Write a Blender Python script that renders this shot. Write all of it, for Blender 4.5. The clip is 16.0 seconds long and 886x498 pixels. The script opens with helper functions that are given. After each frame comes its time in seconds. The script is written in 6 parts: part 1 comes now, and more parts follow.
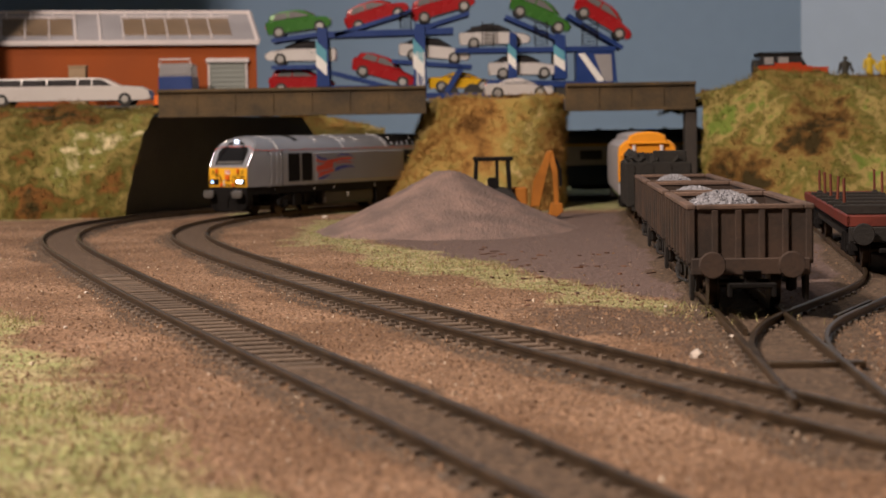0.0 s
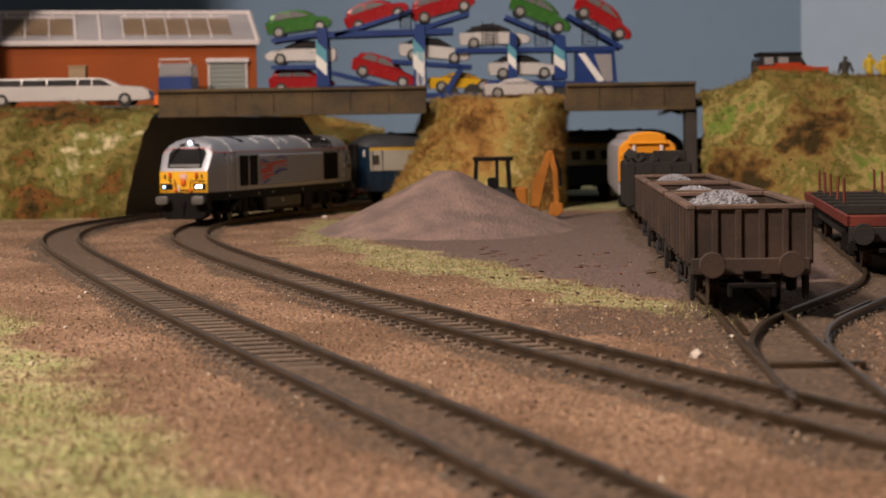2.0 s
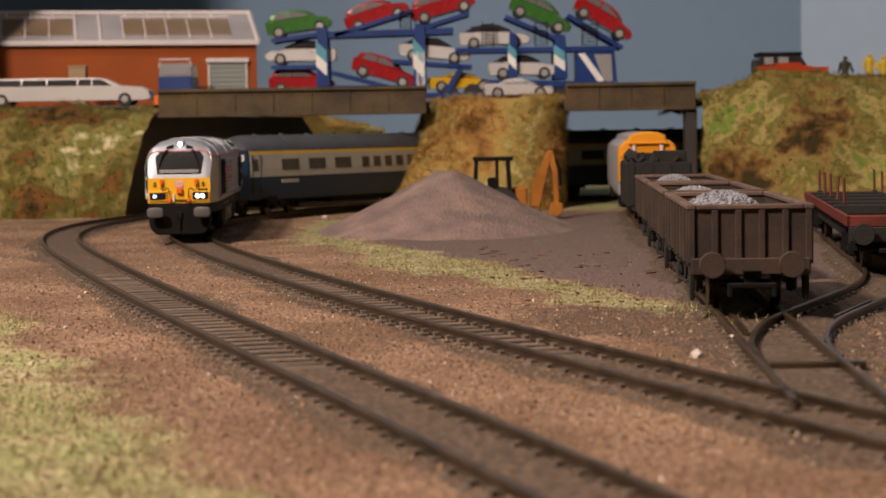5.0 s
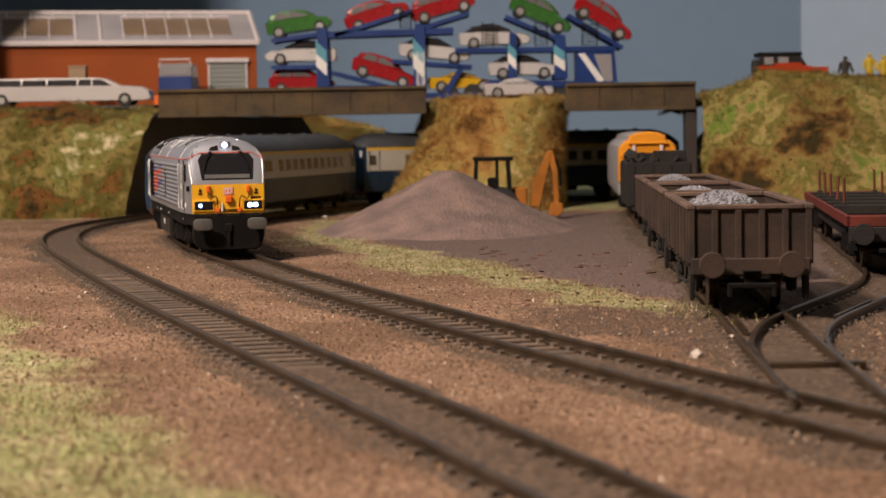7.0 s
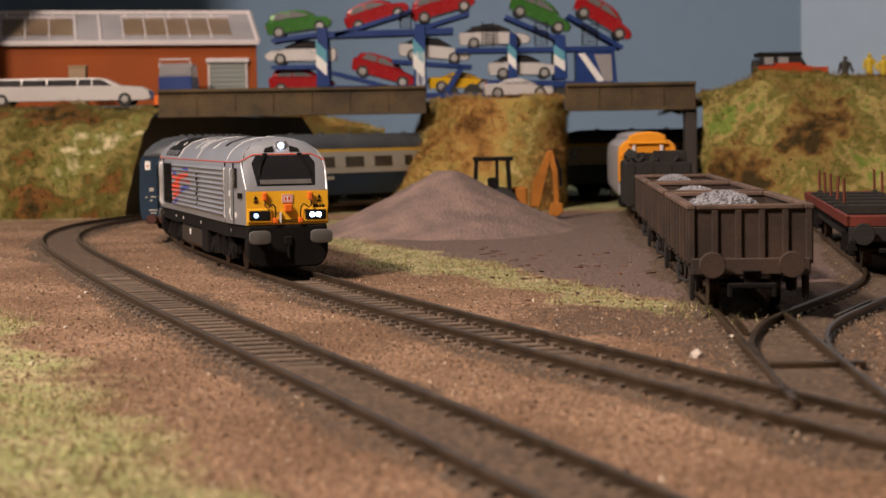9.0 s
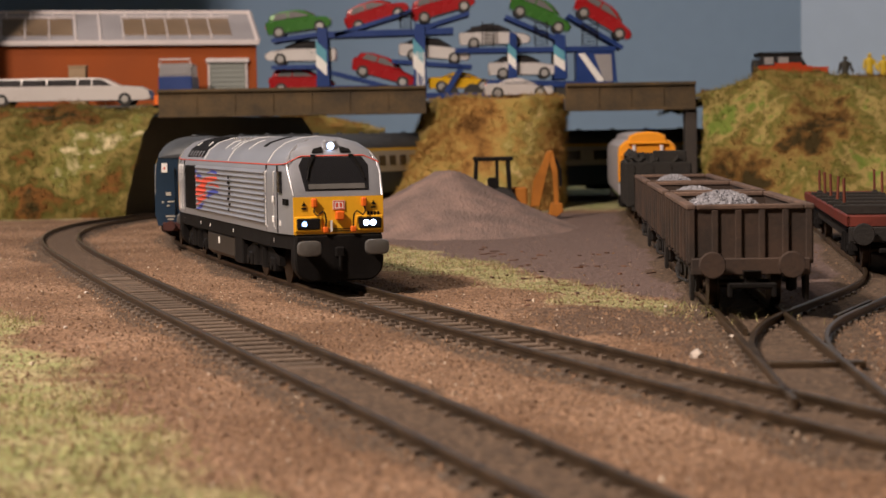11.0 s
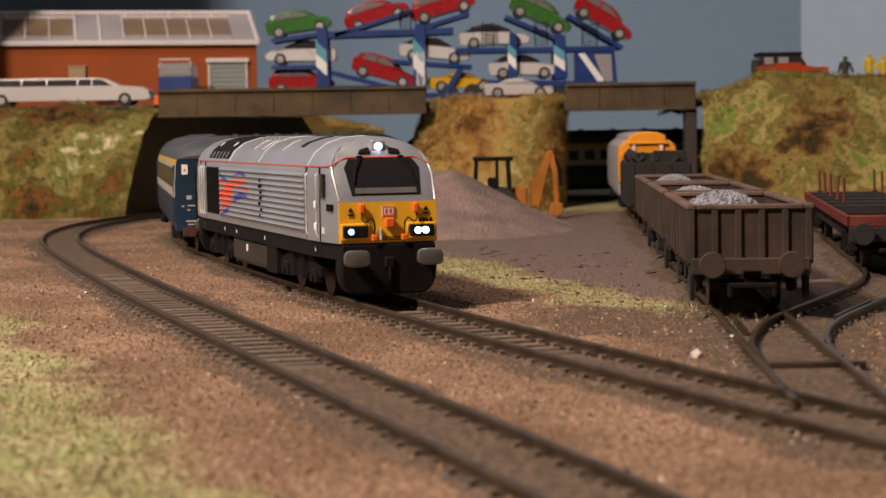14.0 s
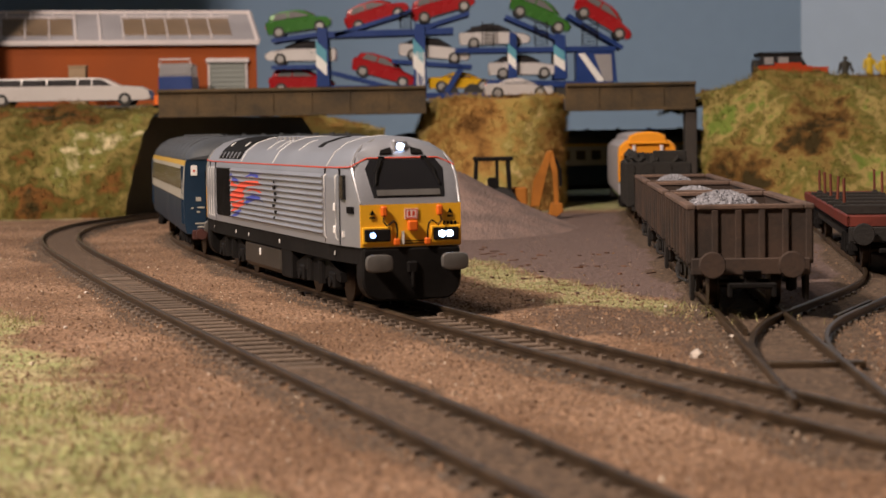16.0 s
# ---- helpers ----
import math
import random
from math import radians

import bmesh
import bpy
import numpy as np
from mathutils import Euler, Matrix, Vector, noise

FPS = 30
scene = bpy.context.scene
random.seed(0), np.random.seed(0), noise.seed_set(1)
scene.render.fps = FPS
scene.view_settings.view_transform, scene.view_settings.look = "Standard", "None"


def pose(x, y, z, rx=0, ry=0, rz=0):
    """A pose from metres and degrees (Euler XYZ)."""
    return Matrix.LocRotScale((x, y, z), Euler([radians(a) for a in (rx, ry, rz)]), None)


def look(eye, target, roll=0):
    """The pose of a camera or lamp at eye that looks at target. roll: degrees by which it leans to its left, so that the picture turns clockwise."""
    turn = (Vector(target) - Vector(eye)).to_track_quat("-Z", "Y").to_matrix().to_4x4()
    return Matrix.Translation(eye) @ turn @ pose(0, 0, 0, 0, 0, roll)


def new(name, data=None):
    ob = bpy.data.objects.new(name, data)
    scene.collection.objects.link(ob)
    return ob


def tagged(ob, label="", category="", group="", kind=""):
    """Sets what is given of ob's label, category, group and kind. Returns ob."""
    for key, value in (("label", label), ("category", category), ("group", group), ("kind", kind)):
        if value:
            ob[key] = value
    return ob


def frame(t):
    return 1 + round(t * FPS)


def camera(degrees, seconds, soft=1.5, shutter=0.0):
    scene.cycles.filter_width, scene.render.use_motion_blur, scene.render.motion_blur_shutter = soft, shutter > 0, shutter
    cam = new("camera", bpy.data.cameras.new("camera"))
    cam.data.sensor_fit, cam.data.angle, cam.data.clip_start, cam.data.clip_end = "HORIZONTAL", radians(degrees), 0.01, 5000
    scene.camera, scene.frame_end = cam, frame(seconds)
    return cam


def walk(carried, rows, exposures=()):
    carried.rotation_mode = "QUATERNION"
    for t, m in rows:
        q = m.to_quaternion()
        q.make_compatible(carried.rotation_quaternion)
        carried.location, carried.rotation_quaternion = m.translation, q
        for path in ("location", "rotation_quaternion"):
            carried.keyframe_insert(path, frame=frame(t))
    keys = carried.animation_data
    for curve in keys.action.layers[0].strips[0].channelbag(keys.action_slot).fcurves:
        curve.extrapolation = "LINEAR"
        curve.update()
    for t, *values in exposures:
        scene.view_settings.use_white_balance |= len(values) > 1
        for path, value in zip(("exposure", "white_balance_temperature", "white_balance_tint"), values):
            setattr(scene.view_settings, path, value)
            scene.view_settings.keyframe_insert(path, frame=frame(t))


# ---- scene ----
# All lengths below are in millimetres (a 1:76 model railway); part() and mm() turn them into metres.
MM = 0.001

cam = camera(26.88, 16.0, soft=1.5)
PITCH = math.degrees(math.atan((441 - 233.58) / 3281.1))
CAM = pose(0, 0, 0.05066, 90 - PITCH, 0, 0) @ pose(0, 0, 0, 0, 0, -0.892)
walk(cam, [(0.0, CAM), (16.0, CAM)])
cam.data.dof.use_dof = True
cam.data.dof.focus_distance = 0.64
cam.data.dof.aperture_fstop = 38
scene.view_settings.exposure = -0.1


def mm(x, y, z, rx=0, ry=0, rz=0):
    return pose(x * MM, y * MM, z * MM, rx, ry, rz)


# ---- light ----
world = bpy.data.worlds.new("room_dusk")
world.use_nodes = True
scene.world = world
world.node_tree.nodes["Background"].inputs[0].default_value = (0.75, 0.82, 1.0, 1)
world.node_tree.nodes["Background"].inputs[1].default_value = 0.10


def lamp(name, kind, at, target, energy, colour, size):
    d = bpy.data.lights.new(name, kind)
    d.energy, d.color = energy, colour
    if kind == "AREA":
        d.shape, d.size = "DISK", size
    else:
        d.shadow_soft_size = size
    ob = new(name, d)
    ob.matrix_world = look(at, target)
    return ob


lamp("desk_lamp_light", "AREA", (-0.64, -0.02, 0.88), (0.0, 0.8, 0.0), 25, (1.0, 0.80, 0.67), 0.13)
for dx, dy in ((-0.14, -0.1), (0.14, -0.12), (-0.12, 0.14), (0.15, 0.12)):
    lamp("ceiling_spot", "AREA", (-0.70 + dx, 0.28 + dy, 1.80), (-0.05, 0.9, 0.0), 4.2, (1.0, 0.86, 0.76), 0.07)


# ---- materials ----
def mat(name, base, rough=0.5, metal=0.0, var=0.25, scale=60.0, bump=0.15, bump_scale=400.0, second=None, coat=0.0,
        emit=0.0, random_var=0.0, island=False, dist=0.0006):
    """Procedural paint or surface: base colour broken at two scales, with grain in relief. Scales are per metre."""
    m = bpy.data.materials.new(name)
    m.use_nodes = True
    t = m.node_tree
    b = t.nodes["Principled BSDF"]
    N = t.nodes.new
    L = t.links.new
    co = N("ShaderNodeTexCoord")
    n1 = N("ShaderNodeTexNoise")
    n1.inputs["Scale"].default_value = scale
    n1.inputs["Detail"].default_value = 5
    L(co.outputs["Object"], n1.inputs["Vector"])
    n2 = N("ShaderNodeTexNoise")
    n2.inputs["Scale"].default_value = bump_scale
    n2.inputs["Detail"].default_value = 3
    L(co.outputs["Object"], n2.inputs["Vector"])
    ramp = N("ShaderNodeValToRGB")
    d = second or tuple(c * (1 - var) for c in base)
    ramp.color_ramp.elements[0].color = (*d, 1)
    ramp.color_ramp.elements[1].color = (*(base if second else tuple(min(1, c * (1 + var * 0.6)) for c in base)), 1)
    ramp.color_ramp.elements[0].position = 0.35
    ramp.color_ramp.elements[1].position = 0.66
    add = N("ShaderNodeMath")
    add.operation = "MULTIPLY_ADD"
    add.inputs[1].default_value = 0.35
    L(n2.outputs["Fac"], add.inputs[0])
    sub = N("ShaderNodeMath")
    sub.operation = "SUBTRACT"
    sub.inputs[1].default_value = 0.175
    L(n1.outputs["Fac"], sub.inputs[0])
    L(sub.outputs[0], add.inputs[2])
    L(add.outputs[0], ramp.inputs[0])
    col = ramp.outputs[0]
    if random_var:
        hsv = N("ShaderNodeHueSaturation")
        rnd = N("ShaderNodeNewGeometry") if island else N("ShaderNodeObjectInfo")
        mr = N("ShaderNodeMapRange")
        mr.inputs["To Min"].default_value = 1 - random_var
        mr.inputs["To Max"].default_value = 1 + random_var
        L(rnd.outputs["Random Per Island" if island else "Random"], mr.inputs["Value"])
        L(mr.outputs[0], hsv.inputs["Value"])
        L(col, hsv.inputs["Color"])
        col = hsv.outputs[0]
    L(col, b.inputs["Base Color"])
    b.inputs["Metallic"].default_value = metal
    rr = N("ShaderNodeMapRange")
    rr.inputs["To Min"].default_value = max(0.03, rough - 0.10)
    rr.inputs["To Max"].default_value = min(1.0, rough + 0.12)
    L(n1.outputs["Fac"], rr.inputs["Value"])
    L(rr.outputs[0], b.inputs["Roughness"])
    b.inputs["Coat Weight"].default_value = coat
    b.inputs["Coat Roughness"].default_value = 0.04
    if emit:
        b.inputs["Emission Color"].default_value = (*base, 1)
        b.inputs["Emission Strength"].default_value = emit
    if bump:
        bp = N("ShaderNodeBump")
        bp.inputs["Strength"].default_value = bump
        bp.inputs["Distance"].default_value = dist
        L(n2.outputs["Fac"], bp.inputs["Height"])
        L(bp.outputs[0], b.inputs["Normal"])
    return m


SILVER = mat("silver_paint", (0.335, 0.345, 0.385), 0.36, 0.5, 0.08, 30, 0.04, 900)
# Bright silver for roof bolts; on the cab corners it paints in an edge highlight.
BRIGHT_SILVER = mat("bright_silver_and_highlight", (0.62, 0.62, 0.65), 0.22, 0.7, 0.05, 40, 0.0)
YELLOW = mat("warning_yellow_paint", (0.80, 0.42, 0.02), 0.4, 0, 0.06, 40, 0.03, 900)
BLACK = mat("black_underframe_paint", (0.009, 0.008, 0.0078), 0.65, 0, 0.3, 80, 0.1, 700)
for m_ in (BLACK,):
    m_.node_tree.nodes["Principled BSDF"].inputs["Specular IOR Level"].default_value = 0.12
GLASS_DARK = mat("dark_cab_glazing", (0.012, 0.012, 0.014), 0.16, 0, 0.1, 30, 0.0)
RED = mat("red_line_paint", (0.62, 0.07, 0.03), 0.45, 0, 0.1, 60, 0.0)
BLUE_LOGO = mat("dark_blue_transfer", (0.04, 0.05, 0.30), 0.45, 0, 0.1, 60, 0.0)
GLASS_DARK.node_tree.nodes["Principled BSDF"].inputs["Specular IOR Level"].default_value = 0.45
# Grimy black with the light on the tank put into a lighter tone.
TANK = mat("lit_grimy_fuel_tank_paint", (0.030, 0.024, 0.019), 0.5, 0, 0.3, 60, 0.1)
WHITE = mat("white_paint", (0.78, 0.77, 0.75), 0.4, 0, 0.06, 60, 0.02)
WHITE_LINE = mat("white_handrail_paint", (0.8, 0.8, 0.8), 0.35, 0, 0.05, 60, 0.0)
BUFFER_GREY = mat("buffer_grey", (0.12, 0.115, 0.11), 0.4, 0.3, 0.15, 90, 0.05)
ORANGE = mat("orange_fitting_plastic", (0.75, 0.14, 0.01), 0.45, 0, 0.12, 90, 0.05)
LENS_ON = mat("lit_led_lens", (0.55, 0.72, 1.0), 0.2, 0, 0.0, 30, 0.0, emit=9)
LENS_DIM = mat("lit_led_lens_dim", (0.30, 0.50, 1.0), 0.2, 0, 0.0, 30, 0.0, emit=5)
COACH_BLUE = mat("coach_blue_paint", (0.004, 0.022, 0.050), 0.45, 0, 0.15, 40, 0.04)
COACH_GREY = mat("coach_pale_grey_paint", (0.40, 0.38, 0.33), 0.45, 0, 0.08, 40, 0.04)
COACH_YELLOW = mat("first_class_yellow_line", (0.52, 0.32, 0.04), 0.45, 0, 0.08, 40, 0.0)
COACH_ROOF = mat("coach_dark_grey_roof", (0.055, 0.06, 0.068), 0.5, 0, 0.2, 50, 0.06)
COACH_GLASS = mat("coach_window_glazing", (0.060, 0.050, 0.036), 0.2, 0, 0.4, 40, 0.0)
STEEL = mat("worn_rail_steel", (0.12, 0.085, 0.055), 0.34, 0.7, 0.35, 120, 0.15, 900)
SLEEPER = mat("weathered_sleeper_plastic", (0.120, 0.086, 0.062), 0.8, 0, 0.35, 200, 0.4, 1500, random_var=0.25)
RUST = mat("weathered_brown_wagon_paint", (0.054, 0.031, 0.0205), 0.75, 0, 0.3, 70, 0.2, 900, second=(0.025, 0.0165, 0.0125))
RIM_RUST = mat("dusty_rust_rim", (0.15, 0.092, 0.066), 0.8, 0, 0.3, 70, 0.25, 900, second=(0.070, 0.045, 0.034))
WAGON_BLACK = mat("grimy_wagon_underframe", (0.012, 0.010, 0.009), 0.7, 0, 0.4, 90, 0.3, 900)
STONE_LOAD = mat("pale_ballast_stone", (0.24, 0.24, 0.265), 0.85, 0, 0.3, 120, 0.3, 900, random_var=0.3, island=True)
BAUXITE = mat("bauxite_red_wagon_paint", (0.13, 0.020, 0.011), 0.6, 0, 0.25, 70, 0.15, 900)
STANCHION = mat("rusty_stanchion_paint", (0.13, 0.028, 0.012), 0.6, 0, 0.2, 90, 0.1)
GRIMY_RED = mat("grimy_red_beam_paint", (0.050, 0.012, 0.008), 0.7, 0, 0.3, 90, 0.1)
WHEEL = mat("blackened_wheel_steel", (0.05, 0.034, 0.02), 0.4, 0.7, 0.3, 90, 0.1)
BRIDGE = mat("weathered_bridge_girder", (0.105, 0.068, 0.030), 0.8, 0, 0.35, 45, 0.4, 500, second=(0.042, 0.030, 0.016))
PIER = mat("dark_pier_card", (0.050, 0.041, 0.035), 0.85, 0, 0.25, 30, 0.15, 600)
DARKWALL = mat("dark_grey_abutment_card", (0.16, 0.125, 0.10), 0.85, 0, 0.2, 20, 0.15, 600)
BRICK_RED = mat("red_brick_card", (0.32, 0.068, 0.009), 0.8, 0, 0.12, 20, 0.2, 500)
ROOF_GREY = mat("pale_grey_roof_sheet", (0.36, 0.34, 0.36), 0.6, 0, 0.12, 25, 0.1, 500)
ROOF_LIGHT = mat("brownish_rooflight_glazing", (0.27, 0.19, 0.125), 0.3, 0, 0.2, 25, 0.05, 500)
TRIM = mat("white_roof_trim", (0.68, 0.62, 0.62), 0.6, 0, 0.08, 25, 0.05, 500)
DOOR_GREY = mat("grey_roller_door", (0.26, 0.28, 0.26), 0.6, 0, 0.1, 25, 0.1, 500)
NAVY = mat("transporter_blue_paint", (0.009, 0.036, 0.17), 0.38, 0, 0.12, 40, 0.03)
TEAL = mat("pale_blue_stripe_paint", (0.10, 0.32, 0.42), 0.4, 0, 0.1, 40, 0.0)
CAR_RED = mat("car_red_gloss", (0.30, 0.006, 0.010), 0.25, 0, 0.05, 40, 0.0, coat=0.8)
CAR_GREEN = mat("car_green_gloss", (0.038, 0.15, 0.024), 0.25, 0.1, 0.05, 40, 0.0, coat=0.8)
CAR_SILVER = mat("car_silver_gloss", (0.74, 0.71, 0.71), 0.28, 0.4, 0.05, 40, 0.0, coat=0.8)
CAR_YELLOW = mat("car_yellow_gloss", (0.62, 0.36, 0.01), 0.25, 0, 0.05, 40, 0.0, coat=0.8)
CAR_WHITE = mat("limousine_white_gloss", (0.52, 0.49, 0.48), 0.3, 0, 0.05, 40, 0.0, coat=0.6)
# Grey glazing: the pale light reflected in these windows is put into the colour.
HATCH_GLASS = mat("hatchback_glazing_grey_reflection", (0.15, 0.145, 0.15), 0.15, 0, 0.15, 40, 0.0)
CAR_GLASS = mat("car_window_glazing", (0.03, 0.028, 0.03), 0.12, 0, 0.1, 40, 0.0)
PALE_GLASS = mat("car_pale_glazing", (0.30, 0.29, 0.30), 0.15, 0, 0.1, 40, 0.0)
TYRE = mat("tyre_black", (0.02, 0.02, 0.02), 0.7, 0, 0.2, 90, 0.1)
HUBCAP = mat("silver_wheel_rim", (0.42, 0.41, 0.40), 0.35, 0.5, 0.1, 90, 0.0)
DIESEL_YELLOW = mat("diesel_yellow_end", (0.78, 0.30, 0.012), 0.45, 0, 0.08, 40, 0.05)
DIESEL_GREY = mat("diesel_grey_side", (0.34, 0.33, 0.35), 0.5, 0, 0.12, 40, 0.05)
DIESEL_GREEN = mat("pale_green_fitting", (0.16, 0.22, 0.10), 0.6, 0, 0.2, 40, 0.05)
COAL_DARK = mat("dark_scrap_load", (0.013, 0.011, 0.009), 0.8, 0, 0.4, 120, 0.4, 700)
DIGGER = mat("digger_orange_paint", (0.37, 0.13, 0.012), 0.5, 0, 0.2, 60, 0.1)
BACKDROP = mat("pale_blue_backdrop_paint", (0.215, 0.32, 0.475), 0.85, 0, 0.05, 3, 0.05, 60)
# The backdrop past the corner takes a paler blue than the main stretch.
BACKDROP_RIGHT = mat("paler_blue_backdrop", (0.42, 0.54, 0.72), 0.85, 0, 0.05, 3, 0.05, 60)
ROOM = mat("cream_room_wall", (0.60, 0.56, 0.50), 0.9, 0, 0.06, 2, 0.05, 60)
BOARD = mat("plywood_baseboard", (0.35, 0.24, 0.14), 0.7, 0, 0.2, 15, 0.1, 200)
CARPET = mat("brown_carpet", (0.16, 0.12, 0.09), 0.95, 0, 0.2, 10, 0.3, 300)
ROADTOP = mat("grey_road_card", (0.09, 0.09, 0.088), 0.9, 0, 0.15, 20, 0.2, 500)
FIG_DARK = mat("figure_dark_olive", (0.035, 0.033, 0.025), 0.7, 0, 0.2, 90, 0.1)
FIG_YELLOW = mat("figure_yellow_coat", (0.60, 0.42, 0.02), 0.6, 0, 0.15, 90, 0.1)


# ---- mesh helpers ----
def part(name, bm, material, parent=None, label="", smooth=False):
    """Links a bmesh (in millimetres) as one mesh object, under a thing or a part where one is given."""
    me = bpy.data.meshes.new(name)
    bmesh.ops.recalc_face_normals(bm, faces=bm.faces[:])
    bm.transform(Matrix.Scale(MM, 4))
    bm.to_mesh(me)
    bm.free()
    if smooth:
        for p in me.polygons:
            p.use_smooth = True
        try:
            me.set_sharp_from_angle(angle=radians(35))
        except AttributeError:
            pass
    me.materials.append(material)
    ob = new(name, me)
    if parent is not None:
        ob.parent = parent
    if label:
        ob["label"] = label
    return ob


def base(name, label, category, m=None, group="", kind=""):
    e = new(name)
    e.empty_display_size = 0.01
    if m is not None:
        e.matrix_basis = m
    return tagged(e, label, category, group, kind)


def B():
    return bmesh.new()


def box(bm, x0, x1, y0, y1, z0, z1, bev=0.0, m=None):
    r = bmesh.ops.create_cube(bm, size=1)
    vs = r["verts"]
    for v in vs:
        v.co = Vector((x0 + (v.co.x + 0.5) * (x1 - x0), y0 + (v.co.y + 0.5) * (y1 - y0), z0 + (v.co.z + 0.5) * (z1 - z0)))
        if m is not None:
            v.co = m @ v.co
    if bev:
        es = list({e for v in vs for e in v.link_edges})
        bmesh.ops.bevel(bm, geom=es, offset=bev, segments=1, affect="EDGES", profile=0.5)
    return bm


def cyl(bm, a, b, r, r2=None, n=14):
    a, b = Vector(a), Vector(b)
    d = b - a
    q = d.to_track_quat("Z", "Y").to_matrix().to_4x4()
    bmesh.ops.create_cone(bm, cap_ends=True, segments=n, radius1=r, radius2=r if r2 is None else r2, depth=d.length,
                          matrix=Matrix.Translation((a + b) / 2) @ q)
    return bm


def prism(bm, pts, lo, hi, axis="x", bev=0.0):
    """A polygon in the plane across axis, pushed out from lo to hi."""
    def at(p, s):
        return {"x": (s, p[0], p[1]), "y": (p[0], s, p[1]), "z": (p[0], p[1], s)}[axis]
    a = [bm.verts.new(at(p, lo)) for p in pts]
    b = [bm.verts.new(at(p, hi)) for p in pts]
    fs = [bm.faces.new(a), bm.faces.new(b[::-1])]
    n = len(pts)
    for i in range(n):
        fs.append(bm.faces.new((a[i], b[i], b[(i + 1) % n], a[(i + 1) % n])))
    if bev:
        es = list({e for f in fs for e in f.edges})
        bmesh.ops.bevel(bm, geom=es, offset=bev, segments=1, affect="EDGES", profile=0.5)
    return bm


def loft(bm, rings, caps=True):
    vs = [[bm.verts.new(p) for p in ring] for ring in rings]
    n = len(rings[0])
    for a, b in zip(vs, vs[1:]):
        for i in range(n):
            bm.faces.new((a[i], a[(i + 1) % n], b[(i + 1) % n], b[i]))
    if caps:
        bm.faces.new(vs[0][::-1])
        bm.faces.new(vs[-1])
    return bm


def tube(bm, pts, r, n=6):
    rings = []
    pts = [Vector(p) for p in pts]
    for i, p in enumerate(pts):
        d = (pts[min(i + 1, len(pts) - 1)] - pts[max(i - 1, 0)]).normalized()
        q = d.to_track_quat("Z", "Y")
        rings.append([p + q @ Vector((r * math.cos(2 * math.pi * k / n), r * math.sin(2 * math.pi * k / n), 0)) for k in range(n)])
    return loft(bm, rings)


def plate(bm, quad, thick):
    """A flat panel: its outline in order, and its thickness outwards along the outline's normal."""
    q = [Vector(p) for p in quad]
    nrm = (q[1] - q[0]).cross(q[2] - q[0]).normalized()
    a = [bm.verts.new(p - nrm * 0.2) for p in q]
    b = [bm.verts.new(p + nrm * thick) for p in q]
    bm.faces.new(a[::-1])
    bm.faces.new(b)
    n = len(q)
    for i in range(n):
        bm.faces.new((a[i], a[(i + 1) % n], b[(i + 1) % n], b[i]))
    return bm


# ---- the lines of the tracks ----
def line_of(x, y, heading, knots, curv, length, step=1.0):
    """Points and headings along a track that begins at x, y; its curvature (1/mm) runs straight from knot to knot."""
    out = []
    a, s = heading, 0.0
    n = int(length / step)
    kk = np.interp(np.arange(n + 1) * step, knots, curv)
    for i in range(n + 1):
        out.append((x, y, a))
        k = kk[i]
        a2 = a + k * step
        am = (a + a2) / 2
        x, y, a = x + math.sin(am) * step, y + math.cos(am) * step, a2
    return out


INNER = line_of(79.45 + 0.3629 * 150, 293.8 - 0.9318 * 150, -0.3715, [0, 149.9, 150, 350, 550, 700, 850, 1000, 1150, 1300, 1450, 1600, 1700, 2800],
                [0.0, 0.0, 0.000075, 0.00019, 0.000175, 0.00029, 0.0015, 0.0024, 0.00265, 0.0032, 0.0022, 0.001, 0.0, 0.0], 2700)
S0 = 150.0
OUTER = line_of(58.52, 134.46, -0.2753, [0, 110, 310, 510, 660, 760, 860, 960, 1110, 1260, 1500, 1640, 1760, 2200],
                [-0.00046, -0.0002, 0.00003, 0.00013, 0.00004, 0.00056, 0.00132, 0.00185, 0.00266, 0.0036, 0.0022, 0.0012, 0.0, 0.0], 2000)
SIDING = line_of(71.0, 300.0, 0.063, [0, 1000], [0.0, 0.0], 900)
POINT = line_of(78.3, 405.0, 0.063, [0, 4, 6, 96, 100, 160, 180, 270, 285, 700], [0, 0, 0.0039, 0.0039, 0, 0, -0.0027, -0.0027, 0, 0], 700)


def on(line, s, off=0.0):
    s = max(0.0, min(len(line) - 1.001, s))
    i = int(s)
    f = s - i
    a, b = line[i], line[i + 1]
    x, y, h = (a[k] + (b[k] - a[k]) * f for k in range(3))
    return Vector((x + math.cos(h) * off, y - math.sin(h) * off, 0)), h


# ---- the ground and the room ----
GROUND = -2.75
rng = np.random.default_rng(5)


def raw_mesh(name, verts, faces, material, smooth=False):
    me = bpy.data.meshes.new(name)
    me.from_pydata(verts, [], faces)
    me.validate()
    me.materials.append(material)
    if smooth:
        me.shade_smooth()
    return me


LINES = {k: np.array([p[:2] for p in v[::12]]) for k, v in (("outer", OUTER[:1400]), ("inner", INNER[:1700]), ("siding", SIDING), ("point", POINT))}
HEADS = {k: np.array([p[2] for p in v[::12]]) for k, v in (("outer", OUTER[:1400]), ("inner", INNER[:1700]), ("siding", SIDING), ("point", POINT))}


